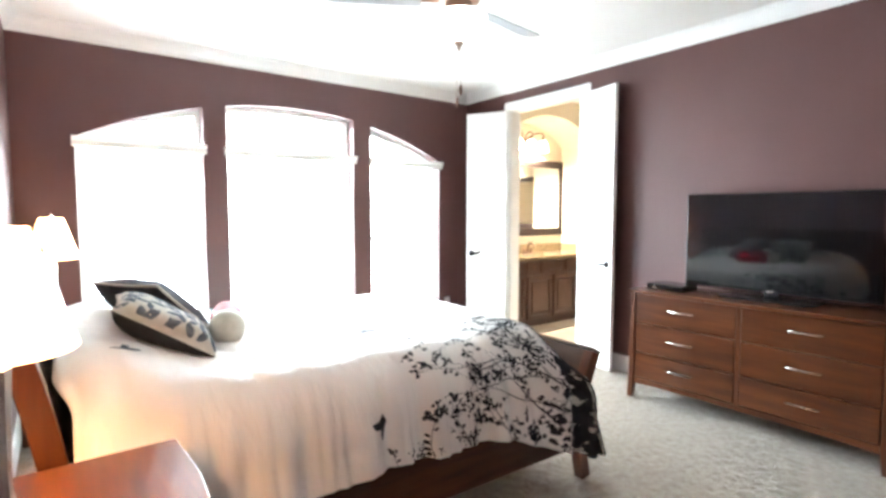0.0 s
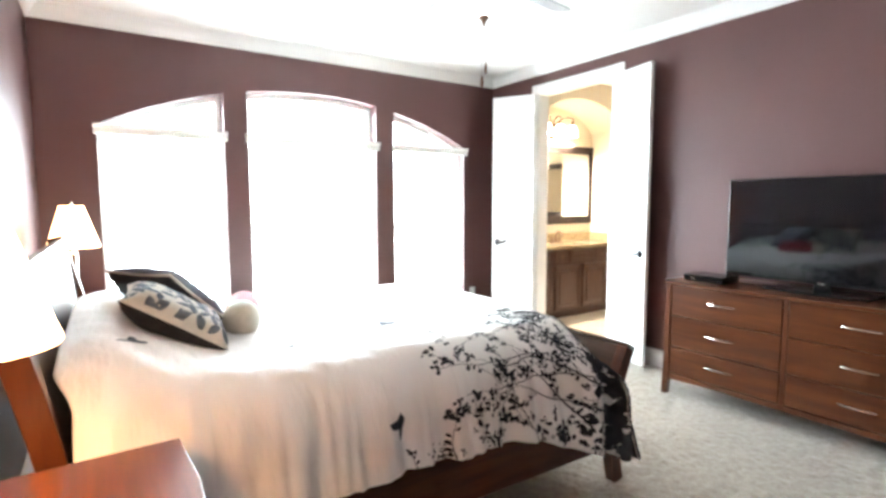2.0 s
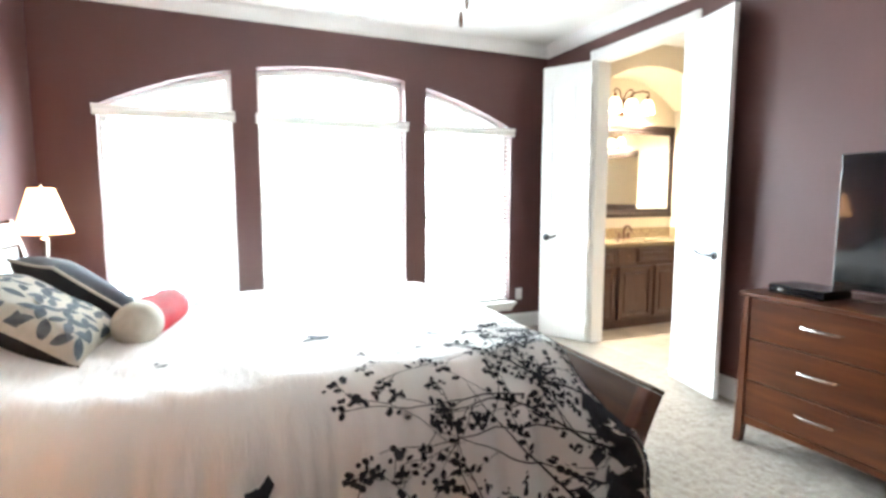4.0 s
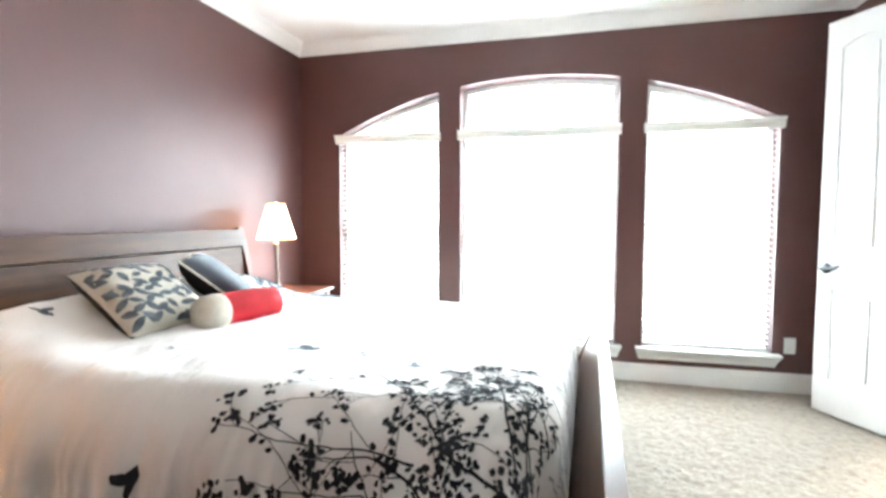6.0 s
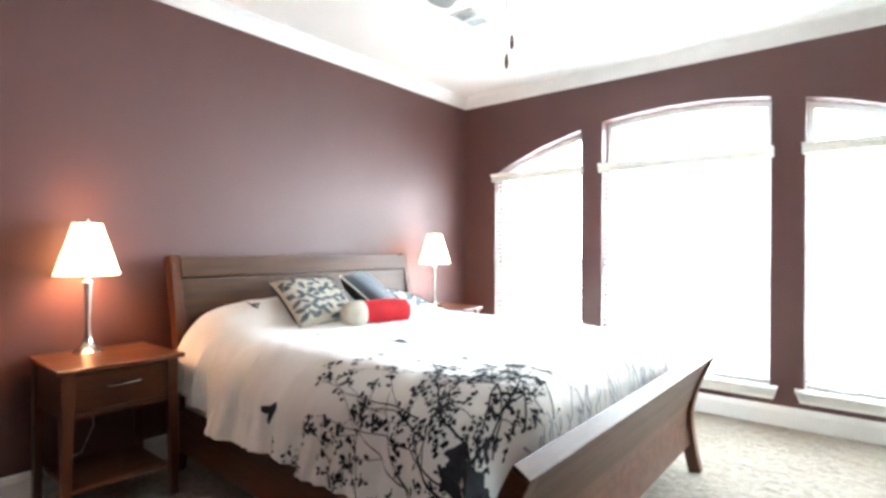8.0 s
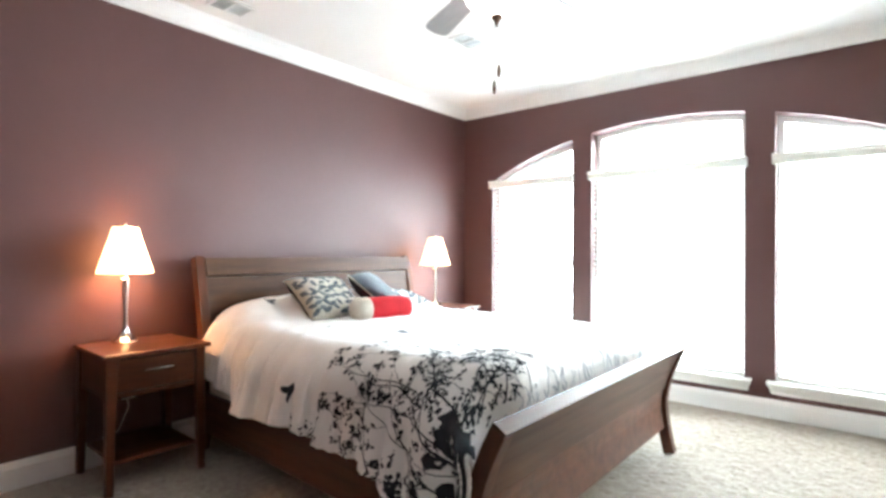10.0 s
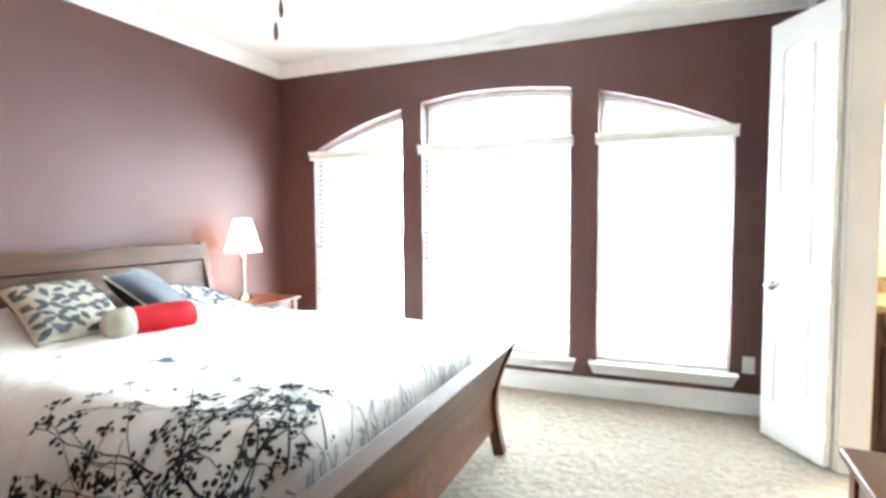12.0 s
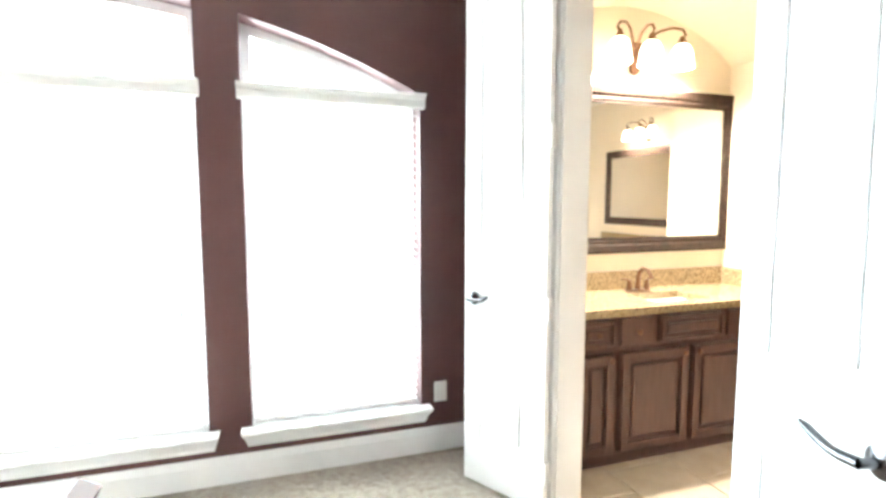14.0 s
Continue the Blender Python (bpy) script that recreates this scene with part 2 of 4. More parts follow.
def north_wall():
    b = bmesh.new()

    def quad(xa, za0, za1, xb, zb0, zb1):
        b.faces.new([b.verts.new((x, N, z)) for x, z in ((xa, za0), (xb, zb0), (xb, zb1), (xa, za1))])

    edge = W - 0.15
    for x0, x1 in WINDOWS:
        quad(edge, 0, SILL, x0, 0, SILL)
        quad(edge, SILL, H, x0, SILL, H)
        steps = 14
        for k in range(steps):
            xa, xb = x0 + (x1 - x0) * k / steps, x0 + (x1 - x0) * (k + 1) / steps
            quad(xa, 0, SILL, xb, 0, SILL)
            quad(xa, arch_z(xa), H, xb, arch_z(xb), H)
        edge = x1
    quad(edge, 0, SILL, E + 0.15, 0, SILL)
    quad(edge, SILL, H, E + 0.15, SILL, H)
    bmesh.ops.remove_doubles(b, verts=b.verts, dist=1e-4)
    g = bmesh.ops.extrude_face_region(b, geom=list(b.faces))
    bmesh.ops.translate(b, vec=(0, 0.2, 0), verts=[v for v in g["geom"] if isinstance(v, bmesh.types.BMVert)])
    return b


structure("wall_north", north_wall(), WALL, "plum painted wall with three arched windows", "wall")
structure("wall_west", box(W - 0.15, W, S - 0.15, N, 0, H), WALL, "plum painted wall behind the bed", "wall")
structure("wall_south", box(W, E, S - 0.15, S, 0, H), WALL, "plum painted wall opposite the windows", "wall")
b = box(E, E + 0.13, S - 0.15, DOOR_S, 0, H)
box(E, E + 0.13, DOOR_N, N, 0, H, bm=b)
box(E, E + 0.13, DOOR_S, DOOR_N, DOOR_H, H, bm=b)
structure("wall_east", b, WALL, "plum painted wall with a double doorway", "wall")
structure("ceiling", box(W - 0.15, E + 0.13, S - 0.15, N + 0.2, H, H + 0.12), CEIL, "white painted ceiling", "ceiling")
floor = structure("floor", box(W - 0.15, E + 0.06, S - 0.15, N + 0.2, -0.12, -0.012), CARPET, "beige shag carpet floor", "carpet")


def pile():
    """The carpet's tufts: a fine uneven sheet, clumped at two sizes."""
    nx, ny = 420, 560
    rng = np.random.default_rng(3)

    def clumps(step):
        g = rng.random((nx // step + 3, ny // step + 3))
        u, v = np.arange(nx + 1) / step, np.arange(ny + 1) / step
        i, j = u.astype(int), v.astype(int)
        fu, fv = (u - i)[:, None], (v - j)[None, :]
        return (g[i][:, j] * (1 - fu) * (1 - fv) + g[i + 1][:, j] * fu * (1 - fv) + g[i][:, j + 1] * (1 - fu) * fv + g[i + 1][:, j + 1] * fu * fv)

    z = -0.0115 + 0.0075 * clumps(3) + 0.003 * clumps(11) + 0.008 * rng.random((nx + 1, ny + 1))
    x = W + (E + 0.058 - W) * np.arange(nx + 1) / nx
    y = S + (N - S) * np.arange(ny + 1) / ny
    gx, gy = np.meshgrid(x, y, indexing="ij")
    gx = gx + 0.006 * (rng.random(gx.shape) - 0.5)
    gy = gy + 0.006 * (rng.random(gy.shape) - 0.5)
    gx = np.clip(gx, W + 0.001, E + 0.058)
    k = np.arange((nx + 1) * (ny + 1)).reshape(nx + 1, ny + 1)
    quads = np.stack([k[:-1, :-1], k[1:, :-1], k[1:, 1:], k[:-1, 1:]], -1).reshape(-1, 4)
    me = bpy.data.meshes.new("carpet_pile")
    me.from_pydata(np.stack([gx, gy, z], -1).reshape(-1, 3).tolist(), [], quads.tolist())
    me.materials.append(CARPET)
    me.polygons.foreach_set("use_smooth", [True] * len(me.polygons))
    ob = new("carpet_pile", me)
    ob.parent = floor
    return tagged(ob, kind="stuff")


pile()


# crown moulding and skirting, mitred by running past the corners into the wall
CROWN = [(0, -0.100), (0.010, -0.100), (0.013, -0.088), (0.024, -0.080), (0.040, -0.052), (0.060, -0.026), (0.070, -0.020), (0.074, -0.009), (0.082, -0.006), (0.082, 0), (0, 0)]
BASE = [(0, 0), (0.017, 0), (0.017, 0.105), (0.013, 0.118), (0.008, 0.132), (0.004, 0.140), (0, 0.140)]


def run(profile, side, a, b_, z):
    """A moulding along one wall: side names the wall, a to b_ along it."""
    if side == "north":
        return extrude([(N - u, z + v) for u, v in profile], "x", a, b_)
    if side == "south":
        return extrude([(S + u, z + v) for u, v in profile], "x", a, b_)
    if side == "west":
        return extrude([(W + u, z + v) for u, v in profile], "y", a, b_)
    return extrude([(E - u, z + v) for u, v in profile], "y", a, b_)


for side, a, c in (("north", W, E), ("south", W, E), ("west", S, N), ("east", S, N)):
    structure("crown_moulding_" + side, run(CROWN, side, a, c, H), TRIM, "white crown moulding along the ceiling", "moulding")
for side, a, c in (("north", W, E), ("south", W, E), ("west", S, N), ("east", S, DOOR_S - 0.09), ("east", DOOR_N + 0.09, N)):
    structure("baseboard_" + side, run(BASE, side, a, c, 0), TRIM, "tall white painted baseboard", "baseboard")


# ---------------------------------------------------------------- windows and blinds
def window(n, x0, x1):
    root = thing("window_%d" % n, "white framed window with an arched top, blown out by daylight", "window", kind="structure")
    y0, y1 = N + 0.13, N + 0.18
    b = bmesh.new()
    box(x0, x0 + 0.045, y0, y1, SILL, arch_z(x0) , 0.004, bm=b)
    box(x1 - 0.045, x1, y0, y1, SILL, arch_z(x1), 0.004, bm=b)
    box(x0 + 0.045, x1 - 0.045, y0, y1, SILL, SILL + 0.05, 0.004, bm=b)
    xs = [x0 + (x1 - x0) * k / 12 for k in range(13)]
    extrude([(x, arch_z(x) - 0.001) for x in xs] + [(x, arch_z(x) - 0.05) for x in reversed(xs)], "y", y0 + 0.002, y1 - 0.002, bm=b)
    part("window_frame", b, TRIM, root)
    part("transom_bar", box(x0 + 0.045, x1 - 0.045, y0 + 0.004, y1 - 0.004, 1.88, 1.93, 0.004), TRIM, root)
    part("meeting_rail", box(x0 + 0.045, x1 - 0.045, y0 + 0.004, y1 - 0.004, 1.08, 1.13, 0.004), TRIM, root)
    for za, zb in ((SILL + 0.05, 1.08), (1.13, 1.88)):
        p = part("pane", box(x0 + 0.045, x1 - 0.045, y0 + 0.022, y0 + 0.028, za, zb), GLASS, root)
        p.visible_shadow = False
    zs = [(x, arch_z(x) - 0.05) for x in reversed(xs[1:-1])]
    p = part("pane", extrude([(xs[1], 1.931), (xs[-2], 1.931)] + [(x, max(z, 1.94)) for x, z in zs], "y", y0 + 0.022, y0 + 0.028), GLASS, root)
    p.visible_shadow = False
    # moulded sill with slanted ends
    part("window_sill", box(x0 + 0.001, x1 - 0.001, N - 0.001, N + 0.13, SILL - 0.02, SILL + 0.001), TRIM, root)
    b = bmesh.new()
    prof = [(0.0, 0.0), (0.078, 0.0), (0.078, -0.016), (0.070, -0.022), (0.052, -0.034), (0.036, -0.056), (0.024, -0.074), (0.020, -0.095), (0.0, -0.095)]
    ends = [[b.verts.new((x0 - 0.05 - 0.30 * v, N - u, SILL - 0.001 + v)) for u, v in prof],
            [b.verts.new((x1 + 0.05 + 0.30 * v, N - u, SILL - 0.001 + v)) for u, v in prof]]
    for k in range(len(prof)):
        j = (k + 1) % len(prof)
        b.faces.new((ends[0][k], ends[0][j], ends[1][j], ends[1][k]))
    b.faces.new(ends[0])
    b.faces.new(ends[1])
    part("sill_moulding", b, TRIM, root)
    area("daylight", look(((x0 + x1) / 2, N + 0.215, 1.36), ((x0 + x1) / 2, 0, 1.36)), x1 - x0 + 0.16, 2.4, WIN_LIGHT * (x1 - x0), (0.77, 0.92, 1.0))
    return root


def blind(x0, x1):
    root = thing("window_blind", "white two-inch slat window blind, lowered, with a moulded valance", "blind", group="window blinds")
    v = [(N - 0.002, 1.865), (N - 0.035, 1.865), (N - 0.040, 1.875), (N - 0.040, 1.905), (N - 0.052, 1.918), (N - 0.062, 1.925), (N - 0.062, 1.937), (N - 0.002, 1.937)]
    part("valance", extrude(v, "x", x0 - 0.018, x1 + 0.018), SLAT, root, "white moulded valance")
    me = None
    z = 0.335
    while z < 1.85:
        if me is None:
            me = mesh_of(extrude([(-0.025, -0.0015), (0, 0.0015), (0.025, -0.0015), (0.025, 0.0012), (0, 0.0045), (-0.025, 0.0012)], "x", x0 + 0.012, x1 - 0.012), "slat", SLAT)
        o = new("slat", me)
        o.parent = root
        o.matrix_basis = pose(0, N + 0.055, z, 14)
        z += 0.043
    part("bottom_rail", box(x0 + 0.012, x1 - 0.012, N + 0.03, N + 0.08, SILL + 0.004, SILL + 0.028, 0.004), SLAT, root)
    for f in (0.15, 0.85):
        part("ladder_cord", tube([(x0 + (x1 - x0) * f, N + 0.03, 0.33), (x0 + (x1 - x0) * f, N + 0.03, 1.86)], 0.0016, 6), SLAT, root)
    part("pull_cord", tube([(x1 - 0.10, N + 0.012, 0.89), (x1 - 0.10, N + 0.012, 1.86)], 0.0018, 6), SLAT, root)
    part("tassel", lathe([(0, 0), (0.010, 0.004), (0.011, 0.04), (0.006, 0.07), (0, 0.075)], 10, m=pose(x1 - 0.10, N + 0.012, 0.82)), VENTGREY, root, smooth=True)
    return root


for k, (x0, x1) in enumerate(WINDOWS):
    window(k + 1, x0, x1)
    blind(x0, x1)


backdrop = bpy.data.materials.new("overcast_sky")
backdrop.use_nodes = True
backdrop.node_tree.nodes["Principled BSDF"].inputs["Base Color"].default_value = (0.8, 0.8, 0.8, 1)
backdrop.node_tree.nodes["Principled BSDF"].inputs["Emission Color"].default_value = (0.9, 0.96, 1.0, 1)
backdrop.node_tree.nodes["Principled BSDF"].inputs["Emission Strength"].default_value = 2.5
structure("backdrop", box(-12, 16, 9.0, 9.05, -4, 14), backdrop, "bright overcast sky outside the windows", "sky")


# ---------------------------------------------------------------- double door to the bathroom
b = bmesh.new()
cas = [(0.0, 0.0), (0.0, 0.085), (0.010, 0.085), (0.014, 0.070), (0.018, 0.055), (0.018, 0.015), (0.012, 0.0)]
extrude([(E - u, DOOR_S - v) for u, v in cas], "z", 0, DOOR_H + 0.085, bm=b)
extrude([(E - u, DOOR_N + v) for u, v in cas], "z", 0, DOOR_H + 0.085, bm=b)
extrude([(E - u * 0.98, DOOR_H + v) for u, v in cas], "y", DOOR_S - 0.002, DOOR_N + 0.002, bm=b)
structure("door_casing", b, TRIM, "white moulded casing round the double doorway", "trim")
b = box(E, E + 0.13, DOOR_S, DOOR_S + 0.012, 0, DOOR_H - 0.012)
box(E, E + 0.13, DOOR_N - 0.012, DOOR_N, 0, DOOR_H - 0.012, bm=b)
box(E, E + 0.13, DOOR_S, DOOR_N, DOOR_H - 0.012, DOOR_H, bm=b)
structure("door_jamb", b, TRIM, "white painted door jamb", "trim")


def lever(parent, x, side, flip):
    """Lever handle on a door face: side is the face's direction in y, flip the way the lever points."""
    h = part("handle", lathe([(0, 0), (0.032, 0), (0.032, 0.006), (0.024, 0.010), (0.011, 0.014), (0.010, 0.05), (0, 0.05)], 20, m=pose(x, 0.0195 * side, 0.93, -90 * side)), DARKMETAL, parent, "dark bronze lever handle", True)
    pts = [(x, side * 0.066, 0.93), (x + flip * 0.03, side * 0.071, 0.929), (x + flip * 0.055, side * 0.072, 0.930), (x + flip * 0.085, side * 0.071, 0.937), (x + flip * 0.11, side * 0.074, 0.950), (x + flip * 0.125, side * 0.078, 0.957)]
    part("lever", tube(pts, [0.012, 0.011, 0.010, 0.010, 0.009, 0.005], 10), DARKMETAL, h, "", True)


def door_leaf(n, width, m, knuckle):
    """A narrow panelled leaf: origin at its hinge edge on the floor, running along +x, 35 mm thick."""
    root = thing("door_%d" % n, "open narrow white two-panel door leaf with an arched upper panel", "door", m, kind="structure")
    t, z0, z1, stile = 0.0175, 0.015, 2.44, 0.095
    b = box(0, stile, -t, t, z0, z1)
    box(width - stile, width, -t, t, z0, z1, bm=b)
    box(stile, width - stile, -t, t, z0, 0.24, bm=b)
    box(stile, width - stile, -t, t, 0.80, 1.04, bm=b)
    xs = [stile + (width - 2 * stile) * k / 10 for k in range(11)]
    crown = [2.26 + 0.045 * (1 - ((x - width / 2) / (width / 2 - stile)) ** 2) for x in xs]
    extrude(list(zip(xs, crown)) + [(width - stile, z1), (stile, z1)], "y", -t, t, bm=b)
    part("door_frame", b, TRIM, root)
    for za, zb, top in ((0.24, 0.80, None), (1.04, 2.26, crown)):
        b = bmesh.new()
        box(stile, width - stile, -0.0115, 0.0115, za, zb + (0.05 if top else 0), bm=b)
        for s in (-1, 1):
            o = [(stile + 0.035, za + 0.035), (width - stile - 0.035, za + 0.035)]
            if top:
                o += [(x, c - 0.04) for x, c in reversed(list(zip(xs, crown))) if stile + 0.03 < x < width - stile - 0.03]
            else:
                o += [(width - stile - 0.035, zb - 0.035), (stile + 0.035, zb - 0.035)]
            extrude(o, "y", 0.011 * s, 0.0165 * s, bm=b, bevel=0.004)
        part("panel", b, TRIM, root)
    for s in (-1, 1):
        lever(root, width - 0.06, s, -1)
    for z in (0.20, 0.93, 1.66, 2.30):
        b = lathe([(0, -0.052), (0.008, -0.052), (0.008, 0.052), (0, 0.052)], 10, m=pose(-0.010, 0.016 * knuckle, z))
        if n == 1:
            box(-0.014, 0.001, -0.006, 0.006, z - 0.05, z + 0.05, bm=b)
        part("hinge", b, TRIM, root)
    return root


# leaves swung back into the bedroom
door_leaf(1, 0.455, pose(E - 0.042, DOOR_N + 0.004, 0, 0, 0, math.degrees(math.atan2(0.392, -0.215))), 1)
door_leaf(2, 0.455, pose(E - 0.030, DOOR_S - 0.002, 0, 0, 0, math.degrees(math.atan2(-0.43, -0.100))), 1)


# ---------------------------------------------------------------- bed
BED_TURN = -1.3
BED = pose(0.035, 2.985, 0, 0, 0, BED_TURN)
bed = thing("sleigh_bed", "king-size cherry wood sleigh bed with curved headboard and footboard", "bed", BED)


def curved_board(y0, y1, path, thick):
    """A board bent along path (x, z pairs), across y."""
    o = []
    n = len(path)
    for k, (x, z) in enumerate(path):
        dx, dz = path[min(k + 1, n - 1)][0] - path[max(k - 1, 0)][0], path[min(k + 1, n - 1)][1] - path[max(k - 1, 0)][1]
        L = math.hypot(dx, dz)
        o.append((x - dz / L * thick / 2, z + dx / L * thick / 2, x + dz / L * thick / 2, z - dx / L * thick / 2))
    return extrude([(a, c) for a, c, _, _ in o] + [(a, c) for _, _, a, c in reversed(o)], "y", y0, y1, bevel=0.003)


def bowed(z0, z1, x_of, n=9):
    return [(x_of(z0 + (z1 - z0) * k / n), z0 + (z1 - z0) * k / n) for k in range(n + 1)]


def head_x(z):
    return 0.24 - 0.15 * ((z - 0.30) / 0.86) ** 1.6 if z > 0.30 else 0.24 - 0.06 * (0.30 - z) / 0.3


def panel_x(z):
    return 0.205 - 0.11 * (z - 0.45)


def foot_x(z):
    return 2.33 + (0.14 * ((z - 0.30) / 0.40) ** 1.7 if z > 0.30 else 0.05 * ((0.30 - z) / 0.3) ** 1.5)


part("headboard_panel", curved_board(-0.886, 0.886, bowed(0.30, 1.045, panel_x), 0.024), BEDWOOD, bed)
part("headboard_rail", curved_board(-0.886, 0.886, bowed(1.049, 1.160, lambda z: panel_x(z) - 0.16 * (z - 1.05), 4), 0.046), BEDWOOD, bed)
for s in (-1, 1):
    part("headboard_post", curved_board(s * 0.915 - 0.028, s * 0.915 + 0.028, bowed(0.0, 1.17, head_x, 14), 0.07), WOODZ, bed)
    part("footboard_post", curved_board(s * 0.955 - 0.073, s * 0.955 - 0.017, bowed(0.0, 0.648, foot_x, 12), 0.062), WOODZ, bed)
    part("side_rail", box(0.19, 2.31, s * 0.92 - 0.014 - 0.02, s * 0.92 + 0.014 - 0.02, 0.13, 0.36, 0.004), WOODX, bed)
part("footboard_upper_panel", curved_board(-0.971, 0.881, bowed(0.395, 0.648, foot_x, 6), 0.038), BEDWOOD, bed)
# same wood as the upper panel; redder colour stands in for carpet bounce light
part("footboard_lower_panel", curved_board(-0.971, 0.881, bowed(0.15, 0.384, foot_x, 5), 0.020), WOODX, bed)
part("footboard_cap", curved_board(-1.030, 0.940, bowed(0.650, 0.663, foot_x, 2), 0.060), BEDWOOD, bed)
part("mattress", box(0.25, 2.25, -0.93, 0.93, 0.30, 0.60, 0.06, 4), CREAM, bed, "cream mattress")
part("box_spring", box(0.25, 2.25, -0.935, 0.935, 0.17, 0.295, 0.02, 2), CREAM, bed)


# duvet: a smooth sheet over the mattress, given by the way along the bed and the way across
FLAT, BEND = 0.72, 0.26
FOOT, FOOT_R = 2.09, 0.13


def ease(x):
    x = min(1.0, max(0.0, x))
    return x * x * (3 - 2 * x)


def duvet_hem(a, side=-1):
    return FLAT + BEND * math.pi / 2 + 0.085 + 0.05 * ease((a - 0.3) / 0.6) + (0.20 if side < 0 else 0.0) * ease((a - 1.65) / 0.6) + 0.012 * math.sin(a * 9)


def duvet(a, s):
    """The sheet's point for the distance a from the headboard and the cloth's length s from the middle line."""
    t, side = abs(s), 1 if s > 0 else -1
    gather = ease((a - 2.0) / 0.3)
    wob = noise.noise((a * 1.7, s * 1.7, 3.1)) * 0.020 + noise.noise((a * 4.2, s * 4.2, 8.0)) * 0.006 + noise.noise((a * 9 + s * 6, s * 5, 2.0)) * 0.007 + gather * (0.010 * noise.noise((a * 2.5, s * 15, 4.0)) + 0.007 * noise.noise((a * 4, s * 31, 9.0)))
    crease = abs(noise.noise((a * 3.2 + 0.8 * s, s * 2.1 - 0.5 * a, 11.0)))
    wob -= 0.002 * max(0.0, 1 - crease / 0.10)
    top = 0.755 + 0.034 * (1 - min(1, t / 1.0) ** 2)
    top += 0.13 * math.exp(-((a - 0.32) / 0.25) ** 2) * (1 - 0.5 * ease((t - 0.5) / 0.5))
    # over the foot of the mattress the cloth rounds down and hangs behind the footboard
    fall, ahead = 0.0, a
    if a > FOOT:
        q = min((a - FOOT) / FOOT_R, math.pi / 2)
        down = max(0.0, a - FOOT - FOOT_R * math.pi / 2)
        fall, ahead = FOOT_R * (1 - math.cos(q)) + down, FOOT + FOOT_R * math.sin(q) + 0.10 * down
    loose = ease((t - 0.88) / 0.22)
    top -= fall * (1 - loose)
    if t < FLAT:
        y, drop = t, 0.0
    elif t < FLAT + BEND * math.pi / 2:
        q = (t - FLAT) / BEND
        y, drop = FLAT + BEND * math.sin(q), BEND * (1 - math.cos(q))
    else:
        d = t - FLAT - BEND * math.pi / 2
        folds = math.sin(a * 17 + 1.5 * math.sin(a * 5 + side)) * 0.55 + noise.noise((a * 6, side * 3.0, 1.0)) * 1.2
        y, drop = FLAT + BEND + 0.22 * d + folds * 0.16 * d, BEND + d * 0.975
    over = ease((t - 0.82) / 0.3)
    y += (0.075 if side < 0 else 0.02) * over * ease((a - 1.8) / 0.35)
    # pleats run down from the edge of the top
    pleat = math.sin(a * 23 + 2.0 * math.sin(a * 3.1 + side * 0.7)) * 0.5 + math.sin(a * 41 + side) * 0.25
    pleat += 1.1 * noise.noise((a * 13 + 0.5 * t, t * 1.3, 6.0)) + 0.55 * noise.noise((a * 29, t * 2.2, side))
    y += (0.017 + 0.012 * ease((t - 1.0) / 0.2)) * pleat * ease((t - 0.72) / 0.40)
    x = ahead + (a - over * max(0.0, a - 2.22) * 0.9 - ahead) * loose
    x += 0.05 * ease((a - 0.9) / 1.2) + 0.05 * (1 - ease((t - 0.62) / 0.26)) * ease((a - 1.5) / 0.7)
    return Vector((x + (0.07 if side < 0 else 0.02) * ease((t - 0.98) / 0.2) * ease((a - 1.85) / 0.4), side * y, top - drop + wob))


def duvet_at(a, s, lift):
    e = 0.01
    p = duvet(a, s)
    nrm = (duvet(a + e, s) - duvet(a - e, s)).cross(duvet(a, s + e) - duvet(a, s - e)).normalized()
    return p + nrm * lift


A1, NA, NS = 2.375, 240, 250
b = bmesh.new()
grid = []
for i in range(NA + 1):
    row = []
    for j in range(NS + 1):
        f = -1 + 2 * j / NS
        a0 = 0.20 + 0.05 * ease((abs(f) - 0.60) / 0.15)
        a = a0 + (A1 + 0.09 * (1 - ease((abs(f) - 0.68) / 0.14)) - a0) * i / NA
        row.append(b.verts.new(duvet(a, f * duvet_hem(a, -1 if f < 0 else 1))))
    grid.append(row)
for i in range(NA):
    for j in range(NS):
        b.faces.new((grid[i][j], grid[i + 1][j], grid[i + 1][j + 1], grid[i][j + 1]))
cover = part("duvet", b, DUVET, None, "", True, BED)
tagged(cover, "white cotton duvet with charcoal tree branch print on the bed", "duvet")
solid = cover.modifiers.new("thick", "SOLIDIFY")
up = sum(poly.normal.z for poly in cover.data.polygons) > 0
solid.thickness, solid.offset = 0.010, -1 if up else 1

rnd = random.Random(5)


def inside(a, s):
    return 0.27 < a < (2.374 if s < -0.80 else 2.29) and abs(s) < duvet_hem(a, -1 if s < 0 else 1) - 0.004


def in_tree(a, s):
    """The part of the cloth that the tree print covers."""
    return a > 1.15 + 0.25 * ease((s + 1.25) / 0.2) and s < -0.47 - 0.36 * max(0.0, 2.0 - a)


